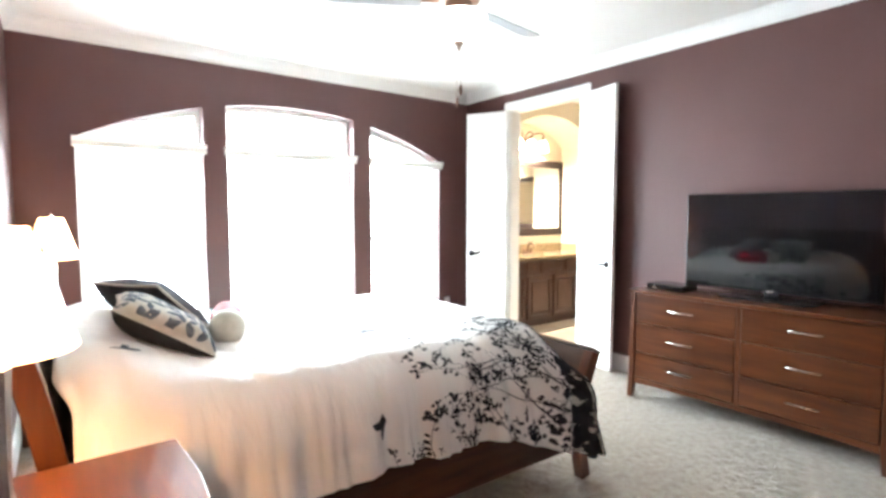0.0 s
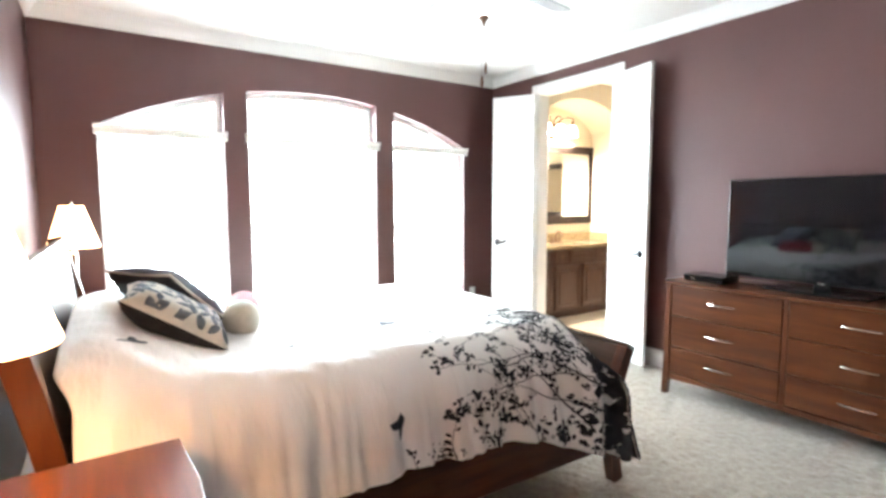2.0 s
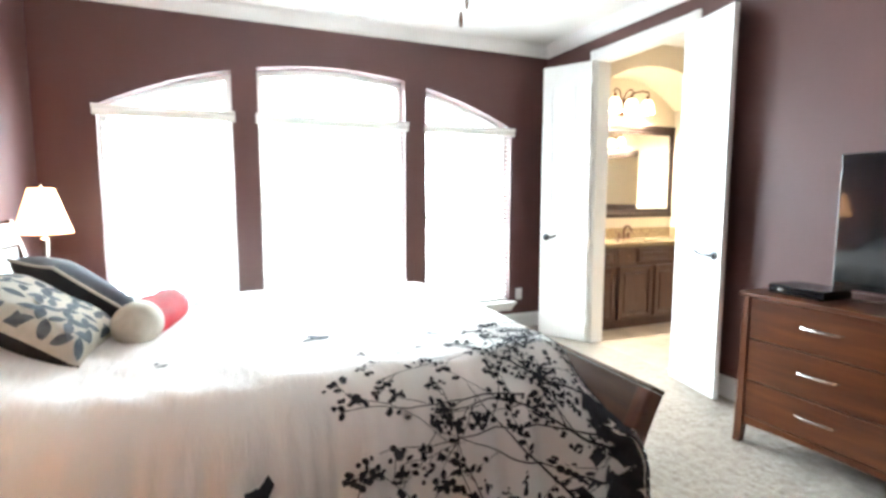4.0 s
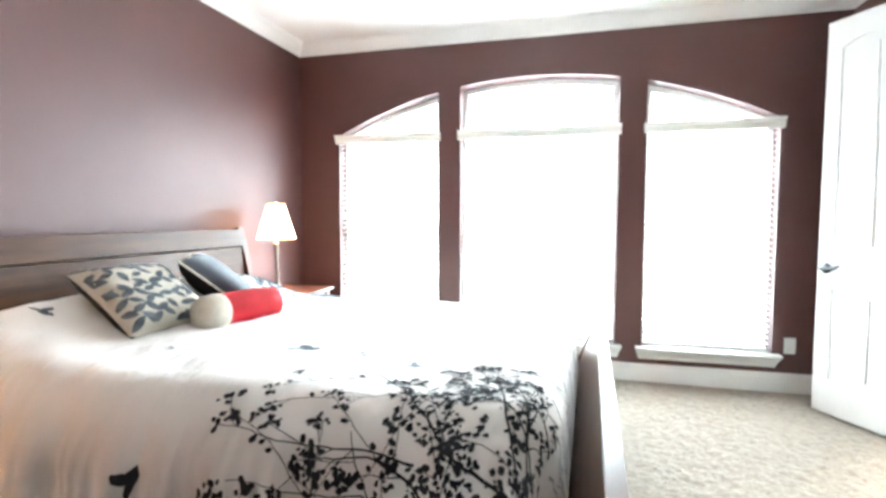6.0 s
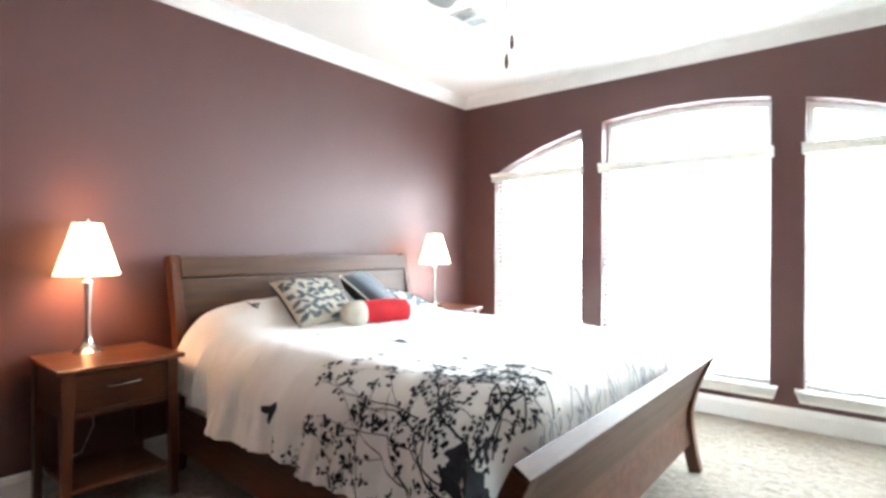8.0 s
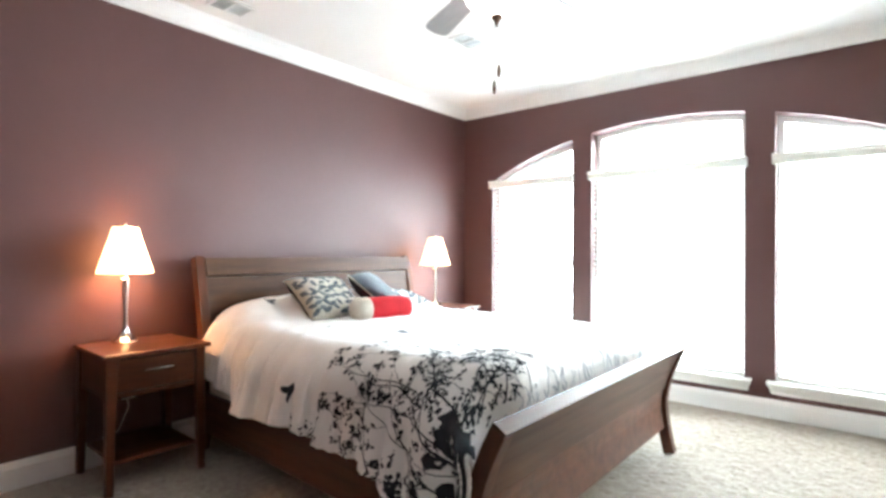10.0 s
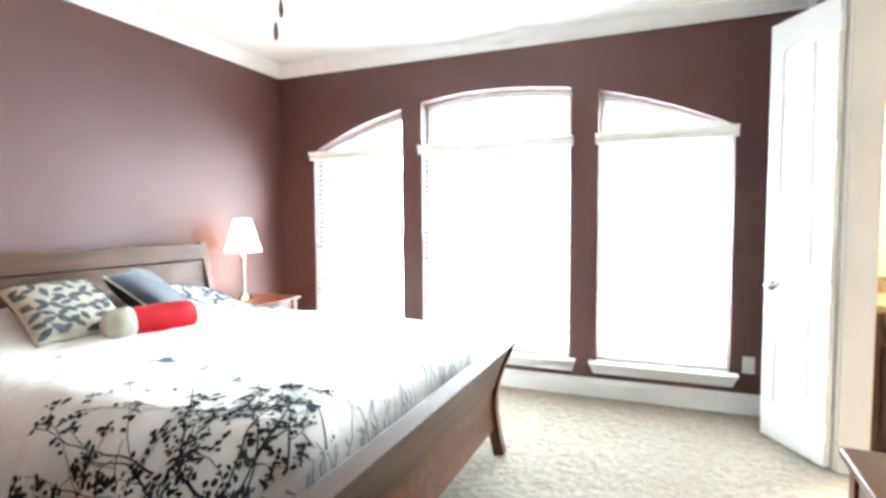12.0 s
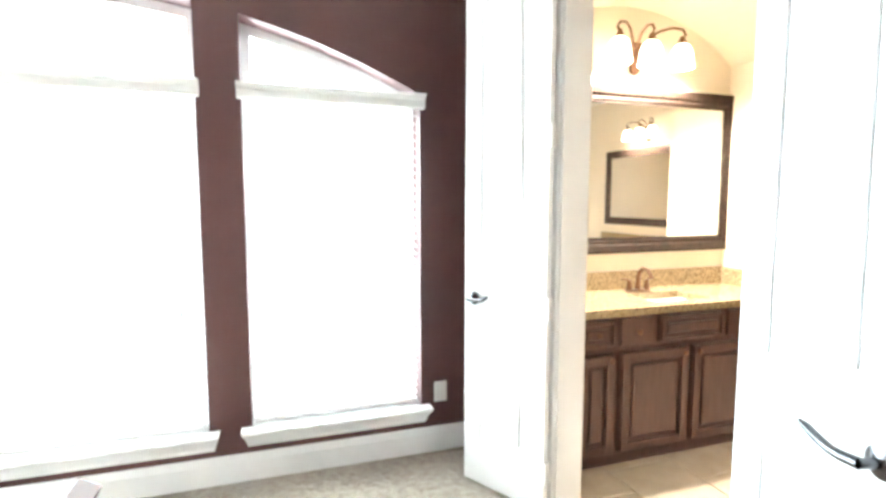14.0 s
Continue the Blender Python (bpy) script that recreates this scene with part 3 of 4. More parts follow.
def ribbon(bm, pts, widths):
    rows = []
    for k, (a, s) in enumerate(pts):
        a0, s0 = pts[max(k - 1, 0)]
        a1, s1 = pts[min(k + 1, len(pts) - 1)]
        L = math.hypot(a1 - a0, s1 - s0) or 1
        da, ds, w = -(s1 - s0) / L, (a1 - a0) / L, widths[k] / 2
        rows.append([bm.verts.new(duvet_at(a + da * w, s + ds * w, 0.0025)), bm.verts.new(duvet_at(a - da * w, s - ds * w, 0.0025))])
    for p, q in zip(rows, rows[1:]):
        bm.faces.new((p[0], p[1], q[1], q[0]))


def blot(bm, a, s, r, long=1.0, turn=0.0, n=7):
    """A flat printed leaf or petal with an uneven outline."""
    if not inside(a, s):
        return
    c, ring = bm.verts.new(duvet_at(a, s, 0.003)), []
    for k in range(n):
        q = 2 * math.pi * k / n
        rr = r * (0.7 + 0.5 * rnd.random())
        u, v = math.cos(q) * rr * long, math.sin(q) * rr
        ring.append(bm.verts.new(duvet_at(a + u * math.cos(turn) - v * math.sin(turn), s + u * math.sin(turn) + v * math.cos(turn), 0.003)))
    for k in range(n):
        bm.faces.new((c, ring[k], ring[(k + 1) % n]))


def blossom(bm, a, s, r):
    for k in range(rnd.randint(5, 8)):
        q = rnd.random() * 6.3
        f = 0.2 + rnd.random() * 1.1
        blot(bm, a + math.cos(q) * r * f, s + math.sin(q) * r * f, r * (0.17 + 0.22 * rnd.random()), 1.35, q)


def branch(bm, a, s, turn, length, width, depth, lush=1.0):
    pts, widths, n = [(a, s)], [width], max(4, int(length / 0.025))
    for k in range(n):
        turn += (rnd.random() - 0.5) * 0.36
        a, s = a + math.cos(turn) * length / n, s + math.sin(turn) * length / n
        if not inside(a, s) or s < 0 and not in_tree(a, s):
            break
        pts.append((a, s))
        widths.append(max(0.0022, 0.72 * width * (1 - 0.8 * (k + 1) / n)))
        if depth > 0 and k > 1 and rnd.random() < 0.22:
            branch(bm, a, s, turn + rnd.choice((-1, 1)) * (0.4 + 0.7 * rnd.random()), length * (0.16 + 0.22 * rnd.random()), widths[-1] * 0.7, depth - 1, lush)
        elif depth <= 1 and rnd.random() < 0.30 * lush:
            q = turn + rnd.choice((-1, 1)) * 1.0
            blot(bm, a + math.cos(q) * 0.014, s + math.sin(q) * 0.014, 0.0045 + 0.0045 * rnd.random(), 1.6, q)
    if len(pts) > 1:
        ribbon(bm, pts, widths)
        if depth <= 1:
            blossom(bm, pts[-1][0], pts[-1][1], (0.012 + 0.012 * rnd.random()) * lush)


TREE_LIMBS = ((2.30, -1.30, 2.05, 0.75, 0.019, 2, 1.2), (2.22, -1.12, 2.75, 0.75, 0.010, 2, 1.2), (2.28, -1.02, 2.45, 0.60, 0.012, 2, 1.2),
              (2.16, -1.25, 2.75, 0.55, 0.010, 2, 1.2), (2.27, -0.90, 2.2, 0.42, 0.010, 2, 1.3), (2.05, -1.3, 2.15, 0.50, 0.012, 2, 1.2),
              (1.80, -1.28, 1.9, 0.30, 0.007, 1, 1.3), (1.60, -1.26, 1.8, 0.24, 0.006, 1, 1.3), (1.42, -1.26, 1.9, 0.17, 0.005, 1, 1.2), (1.26, -1.26, 2.0, 0.10, 0.004, 1, 1.2),
              (2.24, -0.98, 2.90, 0.95, 0.011, 2, 1.1), (2.20, -0.82, 1.8, 0.28, 0.012, 1, 1.2), (1.95, -0.95, 2.95, 0.62, 0.008, 1, 1.3), (2.1, -0.75, 2.6, 0.26, 0.008, 1, 1.3),
              (2.28, -0.76, 2.6, 0.36, 0.010, 2, 1.3), (2.28, -0.62, 2.9, 0.30, 0.010, 2, 1.3), (2.25, -0.95, 1.75, 0.40, 0.011, 2, 1.2))
for limb in TREE_LIMBS:
    b = bmesh.new()
    branch(b, *limb)
    part("printed_branch", b, PRINT, cover, "charcoal printed branch with blossoms")
b = bmesh.new()
for k in range(85):
    a, s_ = 2.27 - abs(rnd.gauss(0, 0.16)), -1.02 + rnd.gauss(0, 0.20)
    if in_tree(a - 0.03, s_ + 0.04):
        blossom(b, a, s_, 0.012 + 0.012 * rnd.random())
for k in range(42):
    a, s_ = rnd.gauss(2.07, 0.11), rnd.gauss(-0.80, 0.11)
    if in_tree(a - 0.04, s_ + 0.05):
        blossom(b, a, s_, 0.012 + 0.013 * rnd.random())
for k in range(45):
    blossom(b, rnd.uniform(1.3, 2.1), -1.26 + rnd.gauss(0, 0.06), 0.010 + 0.010 * rnd.random())
for k in range(230):
    a, s_ = 2.36 - abs(rnd.gauss(0, 0.10)), -rnd.uniform(0.98, 1.46)
    blot(b, a, s_, 0.018 + 0.010 * rnd.random(), 1.3, rnd.random() * 3, 10)
for k in range(170):
    a = 2.374 - 0.55 * rnd.random() ** 2.2
    s_ = 0.03 + abs(rnd.gauss(0, 0.035)) * 1.4 - duvet_hem(a)
    blot(b, a, s_, 0.009 + 0.014 * ease((a - 2.0) / 0.25) * rnd.random(), 1.4, rnd.random() * 3, 8)
tagged(part("printed_leaf", b, PRINT, cover, "charcoal printed leaves"), kind="stuff")
# small birds and sprigs away from the tree
for a, s_, turn, r in ((1.42, -0.44, 0.5, 0.024), (1.80, -0.50, 0.2, 0.012), (1.21, -1.06, 1.4, 0.019), (1.62, -0.46, 0.1, 0.009), (0.42, -0.60, 0.2, 0.018), (0.95, -0.55, 0.4, 0.008)):
    b = bmesh.new()
    blot(b, a, s_, r, 1.5, turn, 9)
    blot(b, a + 0.03 * math.cos(turn + 2), s_ + 0.03 * math.sin(turn + 2), r * 0.8, 1.6, turn + 1.2, 9)
    blot(b, a - 1.9 * r * math.cos(turn), s_ - 1.9 * r * math.sin(turn), r * 0.45, 3.6, turn, 9)
    part("printed_bird", b, PRINT if s_ < -1 else PRINT2, cover, "slate printed bird silhouette")
for a, s_, turn, length, width, depth in ((0.42, 0.95, -1.3, 0.40, 0.007, 2), (0.62, 1.0, -1.7, 0.40, 0.007, 2), (0.30, 0.78, -0.5, 0.40, 0.007, 2), (0.80, 0.98, -1.9, 0.30, 0.006, 2), (0.5, 0.75, 0.4, 0.3, 0.006, 2)):
    b = bmesh.new()
    branch(b, a, s_, turn, length, width, depth, 1.2)
    part("printed_sprig", b, PRINT2, cover, "pale slate blue printed sprig")
b = bmesh.new()
for k in range(170):
    q = rnd.random() * 6.3
    blot(b, 0.34 + abs(rnd.gauss(0, 0.30)), 0.72 + rnd.gauss(0, 0.16), 0.009 + 0.010 * rnd.random(), 2.1, q, 8)
tagged(part("printed_leaf", b, PRINT2, cover, "slate blue printed leaves"), kind="stuff")
# grey strokes along the foot paint in the shade between gathered folds
b = bmesh.new()
for k in range(110):
    s_ = rnd.uniform(-0.72, 0.60)
    lean = rnd.gauss(0, 0.05)
    a, L = 2.43, 0.05 + 0.21 * rnd.random() ** 2.0
    ribbon(b, [(a - L * i / 5, s_ + lean * i / 5 + 0.03 * (rnd.random() - 0.5) * i / 3) for i in range(6)], [0.003 + 0.007 * rnd.random() for i in range(6)])
tagged(part("painted_fold_shade", b, FOLD_SHADE, cover, "grey strokes painted as the shade of gathered folds"), kind="stuff")


# ---------------------------------------------------------------- cushions
def pillow(w, h, t, n=22):
    """A stuffed square cushion lying in its own x-y plane."""
    b = bmesh.new()

    def p(u, v, s):
        k = (1 - u ** 4) * (1 - v ** 4)
        pinch = 1 - 0.07 * (1 - abs(v) ** 2) * abs(u) ** 3
        pinch2 = 1 - 0.07 * (1 - abs(u) ** 2) * abs(v) ** 3
        return (u * w / 2 * pinch, v * h / 2 * pinch2, s * t / 2 * max(0, k) ** 0.55 + noise.noise((u * 2, v * 2, s)) * 0.012 * k)

    for s in (1, -1):
        g = [[b.verts.new(p(-1 + 2 * i / n, -1 + 2 * j / n, s)) for j in range(n + 1)] for i in range(n + 1)]
        for i in range(n):
            for j in range(n):
                b.faces.new((g[i][j], g[i + 1][j], g[i + 1][j + 1], g[i][j + 1]))
    bmesh.ops.remove_doubles(b, verts=b.verts, dist=1e-4)
    return b, p


def cushion(name, label, w, h, t, front, back, m):
    b, p = pillow(w, h, t)
    root = part(name, b, front, None, "", True, m)
    root.data.materials.append(back)
    for poly in root.data.polygons:
        poly.material_index = 0 if poly.center.z > 0.0 else 1
    tagged(root, label, "cushion")
    return root, p


def piping(root, p, mat, r=0.006):
    pts = [p(*uv, 1) for uv in [(-1 + k / 12, -1) for k in range(24)] + [(1, -1 + k / 12) for k in range(24)] + [(1 - k / 12, 1) for k in range(24)] + [(-1, 1 - k / 12) for k in range(25)]]
    part("piping", tube(pts, r, 6), mat, root, "", True)


floral, pf = cushion("floral_cushion", "cream cushion with slate leaf print and black back, on the bed", 0.42, 0.42, 0.15, CREAM, BLACKFAB, pose(0.59, 2.69, 0.900, 0, 33, -6))
b = bmesh.new()
rnd2 = random.Random(9)
for k in range(64):
    u, v = -0.88 + 0.25 * (k % 8) + rnd2.gauss(0, 0.05), -0.88 + 0.25 * (k // 8) + rnd2.gauss(0, 0.05)
    q, L = 0.7 + 1.25 * ((k + k // 8) % 2) + 3.14 * rnd2.randint(0, 1) + rnd2.gauss(0, 0.25), 0.145 + 0.05 * rnd2.random()
    spine = []
    for i in range(7):
        f = i / 6
        wd = 0.46 * L * math.sin(math.pi * min(1, f * 1.05)) ** 0.8
        cu, cv = u + math.cos(q) * L * (f - 0.5) * 2, v + math.sin(q) * L * (f - 0.5) * 2
        row = []
        for e in (-1, 1):
            uu, vv = max(-0.97, min(0.97, cu - math.sin(q) * wd * e)), max(-0.97, min(0.97, cv + math.cos(q) * wd * e))
            x, y, z = pf(uu, vv, 1)
            row.append(b.verts.new((x, y, z + 0.002 + 0.0004 * (k % 5))))
        spine.append(row)
    for r0, r1 in zip(spine, spine[1:]):
        b.faces.new((r0[0], r0[1], r1[1], r1[0]))
part("printed_leaves", b, LEAFGREY, floral, "slate grey printed leaves")
slate, ps = cushion("slate_cushion", "slate blue cushion with cream piping and black back, on the bed", 0.41, 0.41, 0.15, SLATE, BLACKFAB, pose(0.610, 3.13, 0.912, 0, 40, 34))
piping(slate, ps, CREAM)

bol = thing("bolster_cushion", "coral red bolster cushion with cream ends on the bed", "cushion", pose(0.895, 2.915, 0.838, 0, 0, -14))
R, L = 0.076, 0.39


def turned_along_y(profile, steps=30):
    return lathe(profile, steps, m=pose(0, 0, 0, -90))


part("cover", turned_along_y([(0.078, -0.12), (R, -0.11), (R * 1.01, -0.05), (R * 1.03, 0.03), (R, 0.12), (R * 0.96, 0.18), (0.06, 0.195), (0, 0.2)]), CORAL, bol, "coral red wrap", True)
part("end_cap", turned_along_y([(0, -0.235), (0.035, -0.232), (0.062, -0.215), (0.077, -0.18), (0.080, -0.14), (0.079, -0.115), (0.07, -0.10)]), CREAM, bol, "cream linen end", True)


# ---------------------------------------------------------------- nightstands and lamps
def pull(parent, c, length, axis="y", out=(1, 0, 0)):
    o = Vector(out)
    d = Vector((0, 1, 0)) if axis == "y" else Vector((1, 0, 0))
    c = Vector(c)
    pts = [c - d * length / 2, c - d * length * 0.47 + o * 0.016] + [c + d * length * f + o * (0.026 - 0.04 * f * f) for f in (-0.36, -0.18, 0, 0.18, 0.36)] + [c + d * length * 0.47 + o * 0.016, c + d * length / 2]
    return part("handle", tube(pts, [0.006, 0.006, 0.0065, 0.007, 0.007, 0.007, 0.0065, 0.006, 0.006], 8), CHROME, parent, "curved brushed nickel pull", True)


def nightstand(m):
    """Origin at the middle of its back on the floor; the drawer faces +x."""
    root = thing("nightstand", "cherry wood nightstand with one drawer and an open shelf", "nightstand", m, "nightstands")
    d, w, h = 0.47, 0.50, 0.70
    top = extrude([(0, -w / 2 - 0.005), (d + 0.02, -w / 2 - 0.015), (d + 0.035, 0), (d + 0.02, w / 2 + 0.015), (0, w / 2 + 0.005)], "z", h - 0.022, h, bevel=0.005)
    part("top", top, WOOD, root)
    for x in (0.025, d - 0.03):
        for s in (-1, 1):
            y = s * (w / 2 - 0.035)
            leg = bmesh.new()
            bmesh.ops.create_cube(leg, size=1)
            for v in leg.verts:
                z = (v.co.z + 0.5) * (h - 0.022)
                k = 0.026 if v.co.z > 0 else 0.017
                flare = 0.0 if v.co.z > 0 else 0.012
                v.co = (x + v.co.x * 2 * k + (flare if x > 0.2 else 0), y + v.co.y * 2 * k + s * flare, z)
            bmesh.ops.bevel(leg, geom=list(leg.edges), offset=0.003, segments=1, affect="EDGES")
            part("leg", leg, WOODZ, root)
    part("side_panel", box(0.045, d - 0.052, -w / 2 + 0.022, -w / 2 + 0.042, 0.47, h - 0.022), WOODX, root)
    part("side_panel", box(0.045, d - 0.052, w / 2 - 0.042, w / 2 - 0.022, 0.47, h - 0.022), WOODX, root)
    part("back_panel", box(0.012, 0.028, -w / 2 + 0.055, w / 2 - 0.055, 0.47, h - 0.022), WOOD, root)
    dr = part("drawer", box(d - 0.05, d - 0.018, -w / 2 + 0.06, w / 2 - 0.06, 0.50, h - 0.035, 0.004), WOOD, root)
    pull(dr, (d - 0.018, 0, 0.60), 0.14)
    part("rail", box(d - 0.05, d - 0.022, -w / 2 + 0.055, w / 2 - 0.055, 0.47, 0.495, 0.003), WOOD, root)
    part("shelf", box(0.03, d - 0.03, -w / 2 + 0.05, w / 2 - 0.05, 0.14, 0.16, 0.003), WOOD, root)
    return root


def table_lamp(m):
    """Slim nickel table lamp with a flared shade; origin under its foot."""
    root = thing("table_lamp", "lit table lamp with slim nickel base and flared ivory shade", "lamp", m, "bedside lamps")
    part("base", lathe([(0, 0), (0.066, 0), (0.066, 0.008), (0.055, 0.016), (0.034, 0.034), (0.021, 0.06), (0.013, 0.095), (0.0125, 0.15), (0.016, 0.24), (0.021, 0.335), (0.022, 0.352), (0.016, 0.358), (0.010, 0.362), (0.010, 0.392), (0, 0.392)], 6), CHROME, root, "brushed nickel column", True)
    part("socket", lathe([(0, 0.392), (0.013, 0.392), (0.013, 0.43), (0, 0.43)], 14), CHROME, root, "", True)
    b = lathe([(0.137, 0.385), (0.139, 0.388), (0.062, 0.640), (0.060, 0.640), (0.136, 0.390)], 40)
    part("shade", b, SHADE, root, "glowing ivory fabric shade", True)
    part("finial", lathe([(0, 0.640), (0.006, 0.640), (0.010, 0.652), (0.006, 0.664), (0, 0.668)], 12), CHROME, root, "", True)
    b = tube([(-0.061, 0, 0.635), (0.061, 0, 0.635)], 0.002, 6)
    tube([(0, -0.061, 0.635), (0, 0.061, 0.635)], 0.002, 6, bm=b)
    part("spider", b, CHROME, root)
    p = m.translation
    bulb("lamp_bulb", (p.x, p.y, p.z + 0.53), LAMP_LIGHT, (1.0, 0.50, 0.26), 0.03)
    return root


for y in (1.695, 4.32):
    nightstand(pose(W + 0.02, y, 0))
for x, y in ((0.146, 1.648), (0.214, 4.258)):
    table_lamp(pose(x, y, 0.70))


# ---------------------------------------------------------------- dresser, television, media box
def dresser(m, w=1.50, d=0.46, h=0.81):
    """Origin at the middle of its back on the floor; drawers face -x."""
    root = thing("dresser", "cherry wood six-drawer dresser with nickel pulls", "dresser", m)
    part("top", extrude([(-0.0, -w / 2 - 0.012), (-0.0, w / 2 + 0.012), (-d - 0.028, w / 2 + 0.018), (-d - 0.045, w / 4), (-d - 0.05, 0), (-d - 0.045, -w / 4), (-d - 0.028, -w / 2 - 0.018)], "z", h - 0.022, h, bevel=0.005), WOOD, root)
    part("body", box(-d + 0.02, -0.012, -w / 2 + 0.03, w / 2 - 0.03, 0.11, h - 0.023), WOOD, root)
    for s in (-1, 1):
        for x0, x1 in ((-d - 0.012, -d + 0.03), (-0.05, -0.006)):
            o = [(s * (w / 2 - 0.035), h - 0.022), (s * (w / 2 - 0.003), h - 0.022), (s * (w / 2 + 0.006), 0.40), (s * (w / 2 + 0.012), 0.10), (s * (w / 2 + 0.016), 0.0), (s * (w / 2 - 0.020), 0.0), (s * (w / 2 - 0.030), 0.10)]
            part("leg", extrude(o, "x", x0, x1, bevel=0.002), WOODZ, root)
    part("centre_stile", box(-d - 0.004, -d + 0.018, -0.014, 0.014, 0.15, h - 0.023, 0.002), WOODZ, root)
    n = 12
    ys = [-w / 2 + 0.034 + (w - 0.068) * k / n for k in range(n + 1)]
    part("apron", extrude([(y, 0.105 + 0.025 * (1 - (2 * y / w) ** 2)) for y in ys] + [(ys[-1], 0.152), (ys[0], 0.152)], "x", -d - 0.002, -d + 0.018), WOOD, root)
    for s in (-1, 1):
        for z0, z1 in ((0.158, 0.345), (0.352, 0.565), (0.572, h - 0.030)):
            y0, y1 = sorted((s * 0.017, s * (w / 2 - 0.037)))
            dr = part("drawer", box(-d - 0.006, -d + 0.019, y0, y1, z0, z1, 0.004), WOOD, root)
            pull(dr, (-d - 0.006, (y0 + y1) / 2, (z0 + z1) / 2 + 0.01), 0.175, "y", (-1, 0, 0))
    return root


dresser(pose(4.100, 1.722, 0))


def television(m):
    """Flat set on its stand; the screen faces -x, origin under the middle of the foot."""
    root = thing("television", "large black flat-screen television, switched off, on the dresser", "television", m)
    w, h, z = 1.12, 0.645, 0.045
    part("body", box(-0.012, 0.035, -w / 2, w / 2, z, z + h, 0.006), BLACK, root)
    part("back_cover", box(0.034, 0.065, -w / 2 + 0.18, w / 2 - 0.18, z + 0.06, z + h - 0.16, 0.012), BLACK, root)
    part("screen", box(-0.015, -0.0125, -w / 2 + 0.012, w / 2 - 0.012, z + 0.022, z + h - 0.012), SCREEN, root, "dark glossy screen")
    part("logo", box(-0.0145, -0.0122, -0.02, 0.02, z + 0.006, z + 0.014), CHROME, root)
    part("neck", box(-0.002, 0.028, -0.045, 0.045, 0.012, z + 0.03, 0.006), BLACK, root)
    part("foot", extrude([(-0.13, -0.27), (-0.15, 0), (-0.13, 0.27), (0.09, 0.27), (0.10, 0), (0.09, -0.27)], "z", 0, 0.012, bevel=0.003), BLACK, root)
    return root


television(pose(3.898, 1.645, 0.8105))
mb = thing("media_box", "small black media player box on the dresser", "electronics", pose(3.79, 2.25, 0.8105, 0, 0, -3))
part("case", box(-0.10, 0.10, -0.135, 0.135, 0.004, 0.05, 0.004), BLACK, mb)
part("front_panel", box(-0.103, -0.1005, -0.132, 0.132, 0.010, 0.046), SCREEN, mb)
part("display", box(-0.1045, -0.1032, 0.055, 0.085, 0.022, 0.032), CHROME, mb)
for sx in (-0.08, 0.08):
    for sy in (-0.11, 0.11):
        part("foot", lathe([(0, 0), (0.01, 0), (0.01, 0.0045), (0, 0.0045)], 10, m=pose(sx, sy, 0)), BLACK, mb)


# ---------------------------------------------------------------- ceiling fan and vent
fan = thing("ceiling_fan", "ceiling fan with grey blades and a lit white glass bowl", "fan", pose(2.035, 2.525, -0.040))
part("canopy", lathe([(0, H + 0.040), (0.085, H + 0.040), (0.085, H + 0.02), (0.05, H - 0.02), (0.03, H - 0.04), (0, H - 0.04)]), BRONZE, fan, "bronze ceiling canopy", True)
part("motor", lathe([(0, 2.69), (0.06, 2.69), (0.115, 2.68), (0.13, 2.65), (0.13, 2.60), (0.11, 2.55), (0.075, 2.535), (0.065, 2.478), (0, 2.478)]), BRONZE, fan, "bronze motor housing", True)
part("bowl", lathe([(0.0, 2.345), (0.05, 2.350), (0.10, 2.368), (0.14, 2.405), (0.152, 2.44), (0.148, 2.468), (0.135, 2.474), (0.0, 2.476)]), BOWL, fan, "lit white glass bowl", True)
part("finial", lathe([(0, 2.285), (0.004, 2.285), (0.006, 2.30), (0.014, 2.315), (0.028, 2.328), (0.028, 2.336), (0.014, 2.342), (0, 2.344)]), BRONZE, fan, "", True)
for k in range(5):
    q = 10 + 72 * k
    m = pose(0, 0, 2.54, 0, 0, q) @ pose(0, 0, 0, 12)
    outline = [(0.20, -0.045), (0.23, -0.052), (0.66, -0.070), (0.70, -0.062), (0.715, -0.03), (0.72, 0), (0.715, 0.03), (0.70, 0.062), (0.66, 0.070), (0.23, 0.052), (0.20, 0.045), (0.215, 0)]
    bl = part("blade", extrude(outline, "z", -0.004, 0.004), BLADE, fan, "", False, m)
    part("bracket", extrude([(0.11, -0.018), (0.20, -0.022), (0.26, -0.03), (0.28, 0), (0.26, 0.03), (0.20, 0.022), (0.11, 0.018)], "z", 0.0045, 0.010), BRONZE, bl)
for dx, z in ((0.012, 2.07), (-0.012, 2.00)):
    part("pull_chain", tube([(dx, 0, 2.32), (dx, 0, z + 0.04)], 0.0013, 5), BRONZE, fan)
    part("chain_knob", lathe([(0, z - 0.022), (0.006, z - 0.016), (0.0095, z + 0.005), (0.006, z + 0.035), (0, z + 0.042)], 10, m=pose(dx, 0, 0)), BRONZE, fan, "", True)

vent = thing("ceiling_vent", "white metal ceiling air vent with slats", "vent", pose(1.150, 3.500, H, 0, 0, 0))
b = bmesh.new()
for x0, x1, y0, y1 in ((-0.09, -0.07, -0.12, 0.12), (0.07, 0.09, -0.12, 0.12), (-0.07, 0.07, -0.12, -0.10), (-0.07, 0.07, 0.10, 0.12), (-0.07, 0.07, -0.010, 0.010)):
    box(x0, x1, y0, y1, -0.012, -0.001, bm=b)
part("frame", b, PLASTIC, vent)
